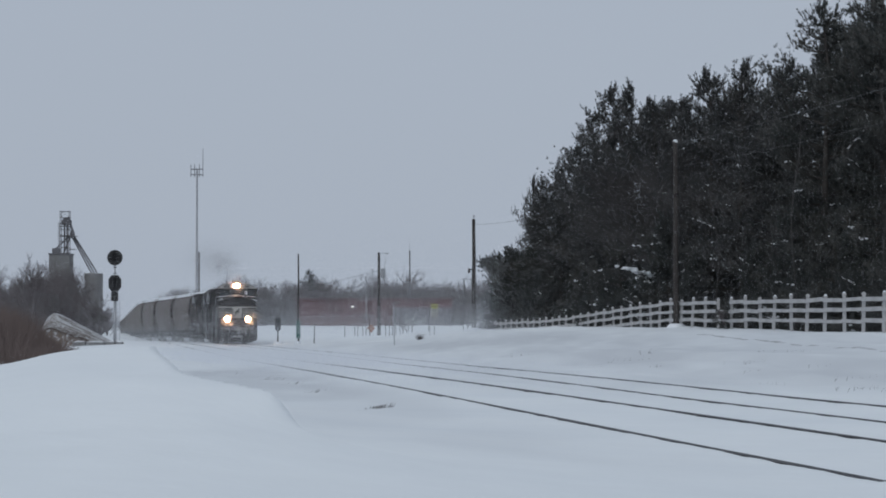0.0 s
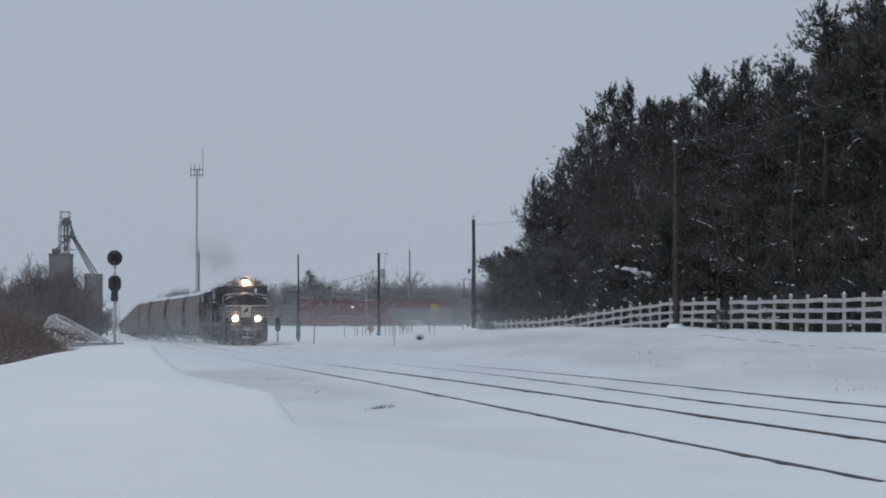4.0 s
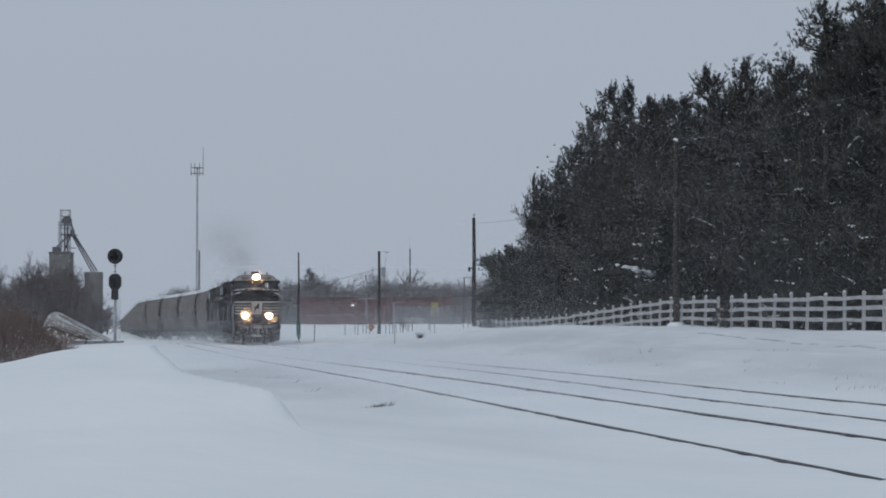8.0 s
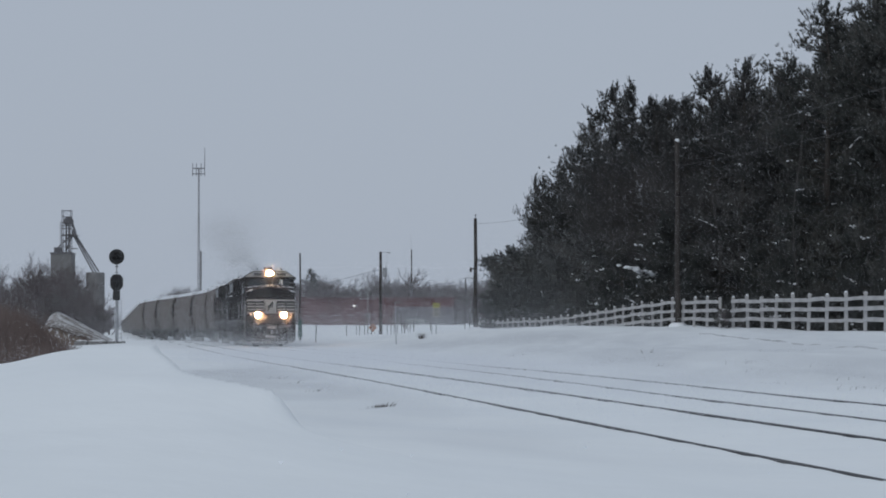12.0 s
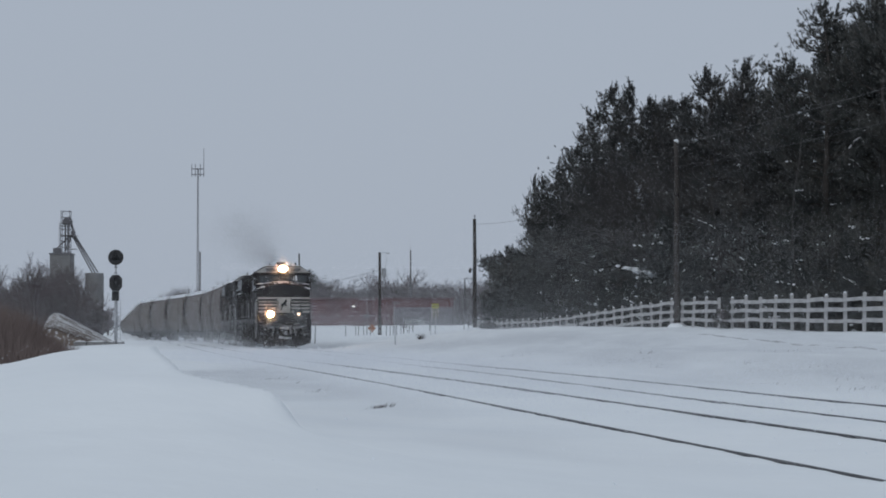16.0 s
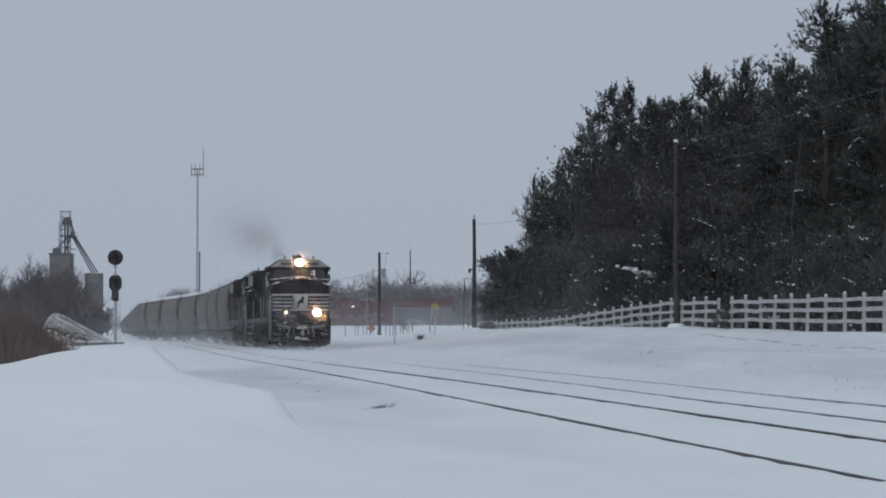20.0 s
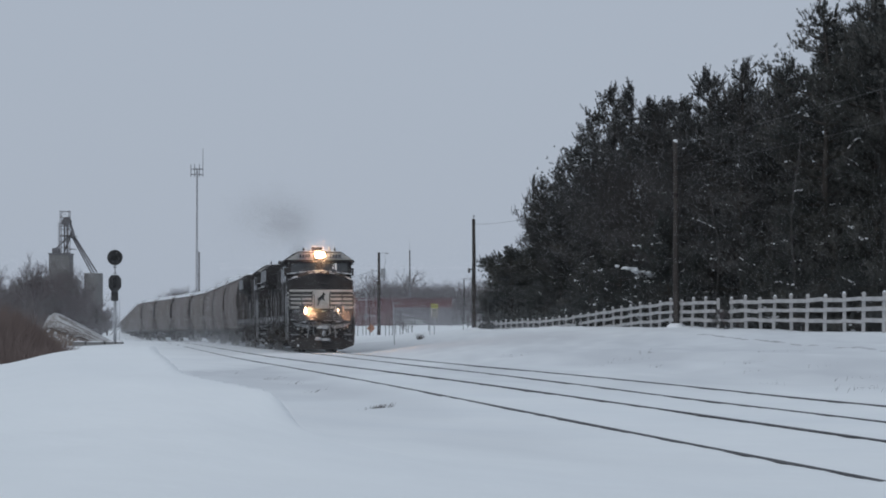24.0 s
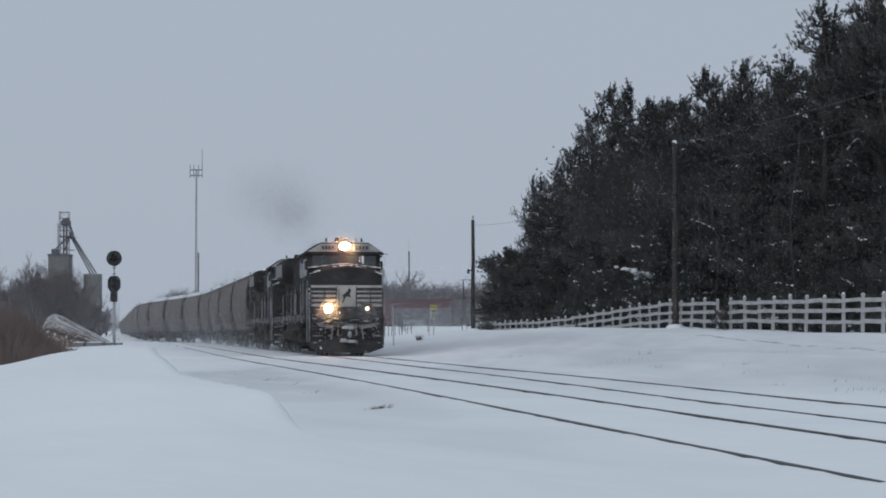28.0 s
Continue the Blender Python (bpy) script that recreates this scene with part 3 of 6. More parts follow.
        for x0, x1 in ((6.95, 7.75), (7.9, 8.75)):
            p.box(x0, x1, side * 1.48, side * 1.50, 3.25, 3.95)
        sw = part("side_window", p, PANE, loco, "dark cab side window", bevel=0.02)
        a = Shape()
        a.box(6.8, 8.9, side * 1.48, side * 1.60, 4.02, 4.07)
        part("awning", a, BLACK, sw)
        mr = Shape()
        mr.box(8.95, 9.02, side * 1.51, side * 1.60, 3.5, 3.85)
        mr.tube((8.9, side * 1.48, 3.8), (8.98, side * 1.6, 3.8), 0.02)
        part("mirror", mr, GRIME, loco)
    pillar = Shape()
    pillar.box(9.2, 9.26, -0.13, 0.13, 3.6, 4.14)
    part("centre_pillar", pillar, BLACK, loco)
    frost = Shape()
    frost.box(9.232, 9.24, 0.70, 0.80, 3.74, 4.06)
    frost.box(9.232, 9.24, 0.60, 0.66, 3.80, 4.02)
    part("frost", frost, CRUST, loco, "frost streaks on the windscreen")
    # nose: full width, arched top
    front = ((-1.46, 1.66), (1.46, 1.66), (1.46, 3.22), (1.15, 3.40), (0.6, 3.55), (0, 3.60), (-0.6, 3.55), (-1.15, 3.40), (-1.46, 3.22))
    s = Shape()
    s.loft([[(9.15, y, z + (0.16 if z > 2 else 0)) for y, z in front], [(10.0, y, z + (0.05 if z > 2 else 0)) for y, z in front],
            [(10.17, y * 0.985, z - (0.03 if z > 2 else 0)) for y, z in front]])
    nose = part("nose", s, BLACK, loco, "black full-width nose with arched top", bevel=0.02)
    p = Shape()
    p.box(10.172, 10.186, -1.43, 1.43, 1.98, 2.84)
    part("nose_panel", p, WHITE if lit else GRIME, nose, "white nose panel" if lit else "grimy nose panel")
    for side in (-1, 1):
        for k in range(4):
            st = Shape()
            z = 2.09 + k * 0.185
            st.box(10.186, 10.192, side * 0.42, side * 1.435, z, z + 0.098)
            part("stripe", st, INK, nose, "black stripe")
            st = Shape()
            st.box(9.4, 10.12, side * 1.462, side * 1.47, z, z + 0.085)
            part("stripe", st, WHITE if lit else GRIME, nose, "white stripe" if lit else "grimy stripe")
        st = Shape()
        st.box(10.186, 10.193, side * 0.39, side * 0.42, 2.02, 2.80)
        part("stripe", st, INK, nose, "black stripe")
    em = Shape()
    arch = ((-0.20, 2.12), (-0.12, 2.30), (-0.17, 2.44), (-0.06, 2.50), (0.06, 2.64), (0.10, 2.74), (0.15, 2.70), (0.20, 2.60), (0.15, 2.57), (0.13, 2.46), (0.19, 2.36), (0.14, 2.34), (0.06, 2.40), (-0.04, 2.36), (-0.08, 2.26), (-0.13, 2.12))
    em.loft([[(x, y, z) for y, z in arch] for x in (10.187, 10.195)])
    part("emblem", em, INK, nose, "plain black emblem")
    sn = Shape()
    for k in range(22):
        y = -1.38 + k * 0.1314
        z = 3.66 - 0.34 * (abs(y) / 1.4) ** 1.7
        t = 0.012 + 0.022 * abs(math.sin(k * 2.3))
        if k % 5 == 3:
            continue
        sn.lump((9.9 + 0.1 * math.sin(k), y, z - 0.01), 0.2, 0.11, t, 7, 0.3, k)
    tagged(part("snow_crust", sn, CRUST, nose, "snow lying along the nose top", True), kind="stuff")
    sn = Shape()
    for k in range(16):
        y = -1.4 + k * 0.187
        z = 3.74 - 0.16 * abs(y) / 1.4
        sn.lump((9.3, y, z), 0.14, 0.13, 0.012 + 0.022 * abs(math.sin(k * 1.7)), 7, 0.4, 40 + k)
    tagged(part("snow_crust", sn, CRUST, nose, "snow below the windscreen", True), kind="stuff")
    # headlight
    h = Shape()
    h.box(9.36, 9.47, -0.30, 0.30, 4.24, 4.62)
    head = part("headlight", h, BLACK, loco, "twin headlight housing", bevel=0.03)
    for side in (-1, 1):
        b = Shape()
        b.turned((9.47, side * 0.10, 4.44), (1, 0, 0), [(0, 0.11), (0.03, 0.11), (0.05, 0.08), (0.055, 0.001)], 18)
        part("lamp", b, BEAM if lit else LENS, head, "bright warm headlight lamp" if lit else "unlit lamp", True)
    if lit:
        # added glowing rings, weaker outwards, paint the headlight's halo
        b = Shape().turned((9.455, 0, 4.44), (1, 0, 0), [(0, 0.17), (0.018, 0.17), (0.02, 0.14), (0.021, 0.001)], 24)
        part("halo_ring", b, HALO_INNER, head, "added glowing ring for the headlight's inner halo", True)
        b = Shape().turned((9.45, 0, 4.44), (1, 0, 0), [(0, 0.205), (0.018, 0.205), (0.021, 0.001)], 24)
        part("halo_rim", b, HALO_OUTER, head, "added dim warm ring for the lamp's outer halo", True)
    # front platform, ditch lights, pilot, coupler
    s = Shape()
    s.box(9.2, 10.62, -1.5, 1.5, 1.50, 1.64)
    s.box(10.50, 10.66, -1.32, 1.32, 1.42, 1.84)
    part("front_platform", s, PILOT, loco, "black front platform and anticlimber", bevel=0.03)
    lenses = []
    for side in (-1, 1):
        d = Shape()
        d.box(10.30, 10.69, side * 0.78 - 0.225, side * 0.78 + 0.225, 1.68, 2.12)
        dl = part("ditch_light", d, PILOT, loco, "ditch light housing", bevel=0.03)
        b = Shape()
        b.turned((10.69, side * 0.78, 1.90), (1, 0, 0), [(0, 0.07), (0.02, 0.07), (0.04, 0.045), (0.041, 0.001)], 16)
        part("socket", b, LENS, dl, "lamp socket", True)
        if lit:
            b = Shape()
            b.turned((0, 0, 0), (1, 0, 0), [(-0.002, 0.15), (0.0, 0.15), (0.004, 0.10), (0.006, 0.001)], 20)
            ln = part("lamp", b, BEAM_D, dl, "bright flashing lamp", True)
            ln.location = (10.77, side * 0.78, 1.90)
            lenses.append(ln)
            # the same painted halo rings round each ditch lamp
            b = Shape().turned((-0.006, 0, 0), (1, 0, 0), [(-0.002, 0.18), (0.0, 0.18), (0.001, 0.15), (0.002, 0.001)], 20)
            part("halo_ring", b, HALO_INNER, ln, "added glowing ring for the ditch lamp's inner halo", True)
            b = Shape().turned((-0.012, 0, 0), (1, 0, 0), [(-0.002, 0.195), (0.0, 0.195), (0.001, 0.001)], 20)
            part("halo_rim", b, HALO_OUTER, ln, "added dim warm ring for the lamp's outer halo", True)
            # added dark back with a dim dot: turning it forward stands for dimming
            b = Shape().turned((-0.05, 0, 0), (1, 0, 0), [(0, 0.001), (0.001, 0.19), (0.03, 0.205), (0.032, 0.001)], 20)
            part("shell", b, PILOT, ln, "added black back that hides the lamp when it is turned", True)
            # keeps the turned lamp's light off the nose
            b = Shape().turned((-0.02, 0, 0), (1, 0, 0), [(0, 0.200), (0.10, 0.205), (0.10, 0.213), (0, 0.210)], 20)
            part("hood", b, PILOT, ln, "black lamp hood", True)
            b = Shape().turned((-0.055, 0, 0), (-1, 0, 0), [(0, 0.075), (0.012, 0.075), (0.03, 0.045), (0.032, 0.001)], 14)
            part("dim_face", b, BEAM_LOW, ln, "dim dot on the lamp's back, standing for its low phase", True)
    s = Shape()
    s.box(10.2, 10.34, -1.5, 1.5, 0.42, 1.52)
    part("pilot_plate", s, PILOT, loco, "black pilot plate", bevel=0.02)
    s = Shape()
    rings = []
    for y, x in ((-1.48, 10.36), (-0.9, 10.62), (0, 10.82), (0.9, 10.62), (1.48, 10.36)):
        bot = 0.12 if abs(y) < 1 else 0.32
        rings.append([(x - 0.28, y, 0.82), (x - 0.22, y, 0.82), (x + 0.03, y, 0.45), (x + 0.06, y, bot), (x - 0.02, y, bot), (x - 0.08, y, 0.45)])
    s.loft(rings)
    part("plow", s, PILOT, loco, "black snow plow blade", bevel=0.01)
    s = Shape()
    s.box(10.3, 10.95, -0.16, 0.16, 0.76, 0.98)
    s.loft([[(x, y, z) for x, y in ((10.9, -0.22), (11.2, -0.26), (11.24, -0.02), (11.08, 0.02), (11.1, 0.2), (10.98, 0.24))] for z in (0.64, 1.08)])
    cp = part("coupler", s, GRIME, loco, "knuckle coupler packed with snow", bevel=0.02)
    sn = Shape()
    for k, (y, z, ry, rz) in enumerate(((0, 1.12, 0.26, 0.10), (-0.18, 0.62, 0.22, 0.10), (0.12, 0.58, 0.24, 0.08), (0.02, 0.86, 0.12, 0.16))):
        sn.lump((11.12, y, z), 0.14, ry, rz, 9, 0.3, 60 + k)
    tagged(part("snow_crust", sn, DIRTY, cp, "", True), kind="stuff")
    sn = Shape()
    rnd = random.Random(5)
    for k in range(20):
        y = rnd.uniform(-1.3, 1.3)
        sn.lump((10.60 + rnd.uniform(-0.05, 0.05), y, 1.46 + rnd.choice((0.40, 0.02, -0.02, -0.12, -0.3)) * 1.0), 0.1, rnd.uniform(0.04, 0.15), rnd.uniform(0.012, 0.035), 7, 0.45, 80 + k)
    tagged(part("snow_crust", sn, DIRTY, loco, "snow caught on the front platform", True), kind="stuff")
    sn = Shape()
    for k in range(70):
        y, z = rnd.uniform(-1.25, 1.25), rnd.uniform(0.55, 1.42)
        sn.lump((10.38 + (0.24 if z > 1.1 else 0.08) * rnd.random(), y, z), 0.06, rnd.uniform(0.02, 0.09), rnd.uniform(0.012, 0.06), 5, 0.5, 200 + k)
    tagged(part("snow_crust", sn, CAKED, loco, "snow caked over the pilot", True), kind="stuff")
    s = Shape().pipe([(10.42, -1.25, 1.32), (10.62, -0.32, 1.16), (10.62, 0.32, 1.16), (10.42, 1.25, 1.32)], 0.028, 6)
    part("uncoupling_lever", s, GREYP, loco, "snow-rimed uncoupling lever")
    s = Shape()
    s.box(10.34, 10.50, -0.44, -0.34, 0.58, 1.30).box(10.34, 10.50, 0.34, 0.44, 0.58, 1.30).box(10.34, 10.50, -0.34, 0.34, 1.20, 1.30).box(10.34, 10.50, -0.34, 0.34, 0.58, 0.66)
    part("coupler_pocket", s, GREYP, loco, "snow-packed coupler pocket frame", bevel=0.01)
    for side in (-1, 1):
        s = Shape().loft([[(x, side * 0.52, 1.06), (x, side * 1.18, 1.20), (x, side * 1.18, 1.27), (x, side * 0.52, 1.15)] for x in (10.34, 10.56)])
        part("bracket", s, GREYP, loco, "snow-dusted bracket")
        for z in (0.50, 0.78):
            s = Shape().box(10.34, 10.46, side * 0.98, side * 1.36, z, z + 0.045)
            part("foot_step", s, GREYP, loco, "snow-edged foot step")
        s = Shape().lump((10.6, side * 0.78, 1.40), 0.06, 0.16, 0.05, 8, 0.3, 7)
        part("snow_lump", s, DIRTY, loco, "", True)
    for side in (-1, 1):
        for k in range(4):
            y = side * (0.42 + 0.17 * k)
            hz = Shape()
            hz.pipe([(10.36, y, 1.35), (10.5, y, 1.2), (10.56, y + side * 0.02, 0.95), (10.52, y + side * 0.05, 0.72)], 0.028, 6)
            hz.lump((10.52, y + side * 0.05, 0.68), 0.05, 0.05, 0.07, 6, 0.2, k)
            part("hose", hz, GREYP if k == 1 else GRIME, loco, "snow-caked brake hose")
        g = Shape()
        for z in (0.45, 0.82, 1.19):
            g.box(9.55, 10.3, side * 1.18, side * 1.52, z, z + 0.05)
        g.box(9.5, 9.55, side * 1.2, side * 1.5, 0.4, 1.55)
        part("step_well", g, GRIME, loco, "snow-edged boarding steps", bevel=0.01)
        g = Shape()
        for z in (0.45, 0.82, 1.19):
            g.box(-10.6, -9.9, side * 1.18, side * 1.52, z, z + 0.05)
        part("step_well", g, GREYP, loco, bevel=0.01)
        # handrails
        hr = Shape()
        hr.pipe([(-10.4, side * 1.5, 2.62), (6.4, side * 1.5, 2.62)], 0.024, 6)
        hr.pipe([(-10.4, side * 1.5, 2.15), (3.8, side * 1.5, 2.15)], 0.018, 6)
        hl = part("handrail", hr, GRIME, loco, "snow-rimed handrail")
        for k in range(13):
            st = Shape()
            st.tube((-10.4 + k * 1.4, side * 1.5, 1.64), (-10.4 + k * 1.4, side * 1.5, 2.64), 0.02, 0.02, 6)
            part("stanchion", st, (GRIME, GRIME, GRIME, GRIME, RIME)[k % 5], hl, "snow-rimed stanchion")
        for k in range(10):
            x0 = -9.4 + k * 1.58 + 0.6 * math.sin(k * 2.7)
            off = 1.36 if x0 > 3.9 else 0.98
            ic = Shape().tube((x0, side * off, 3.2 - 0.5 * abs(math.sin(k * 1.9))), (x0 + 0.03, side * off, 1.75), 0.012, 0.03, 5)
            part("rime_streak", ic, RIME, loco, "run of frozen snow down the side")
        edge = Shape()
        for k in range(19):
            x0 = -10.2 + k * 1.02 + 0.2 * math.sin(k * 5.1)
            edge.box(x0, x0 + 0.10 + 0.12 * abs(math.sin(k * 1.7)), side * 1.53, side * 1.56, 1.62 - 0.32 * abs(math.sin(k * 2.3)), 1.68)
        for x0, x1, z0, z1 in ((8.92, 9.12, 1.75, 3.05), (8.62, 8.78, 1.9, 2.7), (6.62, 6.74, 1.8, 3.3)):
            edge.loft([[(x0 + 0.03 * math.sin(z * 9), side * 1.482, z), (x1 - 0.04 * math.sin(z * 7 + 1), side * 1.482, z), (x1 - 0.05, side * 1.50, z), (x0 + 0.04, side * 1.50, z)] for z in (z0 + (z1 - z0) * j / 9 for j in range(10))])
        tagged(part("snow_edge", edge, RIME, loco, "broken frozen snow along the walkway and cab side"), kind="stuff")
        for x0, y0 in ((9.35, 1.52), (10.25, 1.50)):
            gr = Shape()
            gr.pipe([(x0, side * y0, 0.55), (x0, side * (y0 + 0.03), 2.5)], 0.022, 6)
            part("grab_iron", gr, GREYP, loco, "snow-rimed grab iron")
        fr = Shape()
        fr.pipe([(10.58, side * 0.35, 1.64), (10.58, side * 0.35, 2.62), (10.58, side * 1.42, 2.62), (10.58, side * 1.42, 1.64)], 0.024, 6)
        fr.pipe([(10.58, side * 0.92, 1.64), (10.58, side * 0.92, 2.62)], 0.028, 6)
        part("front_handrail", fr, INK, loco, "black front handrail")
    # roof things
    s = Shape()
    for y, ln in ((-0.18, 0.42), (0, 0.5), (0.18, 0.36)):
        s.turned((7.6, y, 4.78), (1, 0, 0), [(0, 0.03), (ln * 0.7, 0.04), (ln, 0.09), (ln + 0.005, 0.001)], 10)
    s.box(7.6, 7.7, -0.25, 0.25, 4.58, 4.76)
    part("horn", s, GRIME, loco, "air horn")
    s = Shape()
    s.box(8.3, 9.2, -0.55, 0.55, 4.60, 4.65)
    part("air_conditioner", s, GRIME, loco, bevel=0.02)
    for y in (-0.7, 0.75, 0.5):
        s = Shape()
        s.tube((8.8, y, 4.58), (8.8, y, 4.80), 0.05, 0.03, 8)
        part("antenna", s, GRIME, loco)
    sn = Shape()
    sn.box(6.5, 9.3, -0.95, 0.95, 4.60, 4.63)
    part("snow_cover", sn, CRUST, loco, "thin snow on the cab roof", bevel=0.01)
    sn = Shape()
    sn.box(-5.8, 6.4, -0.66, 0.66, 4.28, 4.31)
    part("snow_cover", sn, CRUST, loco, "", bevel=0.01)
    return loco, axles, lenses


def hopper(material, label, rusty=0):
    """A three-bay covered hopper with rounded sides. The origin is on the rail heads."""
    car = thing("covered_hopper", label, "hopper car", "hopper train")
    half = 7.55
    right = [(1.30, 1.12), (1.42, 1.5), (1.555, 2.1), (1.60, 2.8), (1.57, 3.4), (1.46, 3.95), (1.25, 4.28), (0.92, 4.47), (0.45, 4.54)]
    ring = right + [(-y, z) for y, z in reversed(right)]
    s = Shape()

    def section(x, k=1.0, low=0.0):
        return [(x, y * k, max(z, 1.12 + low)) for y, z in ring]
    s.loft([section(-half, 0.97, 1.25), section(-half + 0.06, 1, 1.2), section(-half + 1.6, 1, 0.25), section(-half + 2.0), section(half - 2.0),
            section(half - 1.6, 1, 0.25), section(half - 0.06, 1, 1.2), section(half, 0.97, 1.25)])
    body = part("body", s, material, car, label, True)
    mod = body.modifiers.new("split", "EDGE_SPLIT")
    mod.split_angle = radians(40)
    for x in (-2.9, 2.9):
        for side in (-1, 1):
            r = Shape()
            r.loft([[(x - 0.03, side * (y - 0.02), z), (x - 0.03, side * (y + 0.025), z), (x + 0.03, side * (y + 0.025), z), (x + 0.03, side * (y - 0.02), z)] for y, z in right[1:8]])
            part("side_post", r, material, body)
    for side in (-1, 1):
        r = Shape()
        r.box(-half - 0.35, half + 0.35, side * 1.28 - 0.06, side * 1.28 + 0.06, 0.96, 1.14)
        part("side_sill", r, UNDER, car, "dark side sill", bevel=0.01)
        r = Shape()
        r.box(-half, half, side * 1.33 - 0.03, side * 1.33 + 0.03, 4.18, 4.30)
        part("roof_edge", r, material, car)
    # dark box added so that the gap under the body reads dark
    part("centre_sill", Shape().box(-half, half, -0.35, 0.35, 0.45, 1.0), UNDER, car, "dark centre sill, filling in the gap under the body", bevel=0.01)
    for x in (-4.7, 0, 4.7):
        b = Shape()
        b.loft([[(x + sx * a, sy * c, z) for sx, sy in ((-1, -1), (1, -1), (1, 1), (-1, 1))] for a, c, z in ((0.35, 0.45, 0.35), (0.45, 0.55, 0.5), (2.2, 1.28, 1.2))])
        part("hopper_bay", b, UNDER, car, "grimy discharge bay", bevel=0.02)
    t = Shape()
    t.box(-half + 0.3, half - 0.3, -0.33, 0.33, 4.54, 4.66)
    part("hatch_trough", t, material, car, "roof hatch trough", bevel=0.02)
    t = Shape()
    t.box(-half - 0.2, half + 0.2, 0.48, 0.86, 4.60, 4.63)
    t.box(-half - 0.2, half + 0.2, -0.86, -0.48, 4.60, 4.63)
    part("running_board", t, GALV, car, "roof running boards")
    t = Shape()
    for k in range(14):
        x = -half + 0.5 + k * 1.22
        t.lump((x, 0.1 * math.sin(k * 2.1), 4.52), 0.78, 1.22, 0.17, 9, 0.2, k)
    tagged(part("snow_cover", t, CRUST, car, "snow along the roof", True), kind="stuff")
    for side in (-1, 1):
        t = Shape()
        rings = []
        for k in range(31):
            x = -half + 0.15 + k * (2 * half - 0.3) / 30
            w = 0.20 + 0.08 * math.sin(k * 1.9) + 0.05 * math.sin(k * 4.3)
            rings.append([(x, side * 1.40, 4.29), (x, side * 1.37, 4.33 + 0.25 * (0.26 - w)), (x, side * (1.28 - w), 4.46), (x, side * (1.25 - w), 4.30)])
        t.loft(rings)
        part("eave_snow", t, CRUST, car, "snow lying along the roof edge", True)
    for end in (-1, 1):
        # dark sheet over each end: grime, plus the shade of the gap as colour
        e = Shape()
        e.loft([[(end * (half + d), y * 0.95, max(z, 2.37)) for y, z in ring] for d in (-0.02, 0.012)])
        part("end_shade_sheet", e, UNDER, car, "end sheet, dark with grime and painted shade")
        e = Shape()
        x = end * (half + 0.95)
        e.box(x - 0.5, x + 0.3, -0.3, 0.3, 0.75, 1.12)
        e.box(x - 0.12, x, -1.35, 1.35, 0.96, 1.12)
        e.box(x + end * 0.3 - 0.2, x + end * 0.3 + 0.2, -0.12, 0.12, 0.76, 0.98)
        part("end_sill", e, UNDER, car, "end sill and coupler", bevel=0.015)
        for side in (-1, 1):
            l = Shape()
            l.pipe([(x - end * 0.05, side * 1.30, 1.0), (x - end * 0.35, side * 1.30, 4.5)], 0.028, 5)
            l.pipe([(x - end * 0.05, side * 0.92, 1.0), (x - end * 0.35, side * 0.92, 4.6)], 0.028, 5)
            for k in range(9):
                l.pipe([(x - end * (0.07 + 0.033 * k), side * 1.30, 1.2 + k * 0.38), (x - end * (0.07 + 0.033 * k), side * 0.92, 1.2 + k * 0.38)], 0.018, 4)
            part("ladder", l, material, car)
            l = Shape()
            l.loft([[(end * (half - 0.1) + d, side * 1.05, 2.4), (end * (half + 0.4) + d, side * 1.2, 1.1), (end * (half + 0.28) + d, side * 1.2, 1.1), (end * (half - 0.22) + d, side * 1.05, 2.4)] for d in (-0.04, 0.04)])
            part("end_brace", l, material, car)
    axles = []
    for x in (-6.55, 6.55):
        for d in (-0.9, 0.9):
            axles.append(wheel_set(car, x + d, 0.46))
        for side in (-1, 1):
            y = side * 1.0
            f = Shape()
            f.loft([[(x + a, y + w, z) for a, z in ((-1.2, 0.36), (-1.15, 0.62), (-0.5, 0.78), (0.5, 0.78), (1.15, 0.62), (1.2, 0.36), (0.7, 0.42), (0.4, 0.25), (-0.4, 0.25), (-0.7, 0.42))] for w in (-0.07, 0.07)])
            for k in (-0.16, 0, 0.16):
                f.tube((x + k, y, 0.3), (x + k, y, 0.62), 0.07, 0.07, 8)
            part("truck_side", f, UNDER, car, "truck side frame")
    return car, axles


lead, lead_axles, ditch_lamps = locomotive(True)
second, second_axles, _ = locomotive(False)
cars = []          # (car, distance of its centre behind the leader's centre, its half wheelbase)
cars.append((lead, 0.0, 7.2))
cars.append((second, 22.4, 7.2))
GREY_LABEL = "light grey rounded covered hopper car, rust-streaked, snow on its roof"
TAN_LABEL = "weathered tan-grey covered hopper car with snow on its roof"
grey_car, grey_axles = hopper(HOPPER, GREY_LABEL)
tan_car, tan_axles = hopper(HOPPER2, TAN_LABEL)
rolling = [(a, 0.53) for a in lead_axles + second_axles] + [(a, 0.46) for a in grey_axles + tan_axles]
back = 22.4 + 11.2 + 9.3
for k in range(34):
    if k == 0:
        car = grey_car
    elif k == 3:
        car = tan_car
    else:
        car = copy_thing(tan_car if k % 7 in (3, 5) else grey_car, Matrix())
    cars.append((car, back, 6.55))
    back += 18.55
HEAD_FROM_CENTRE = 9.5     # the headlight, ahead of the leader's centre
SPEED = 3.04               # metres a second along y


def track_point(y):
    return Vector((main_x(y), y, rail_z(y)))


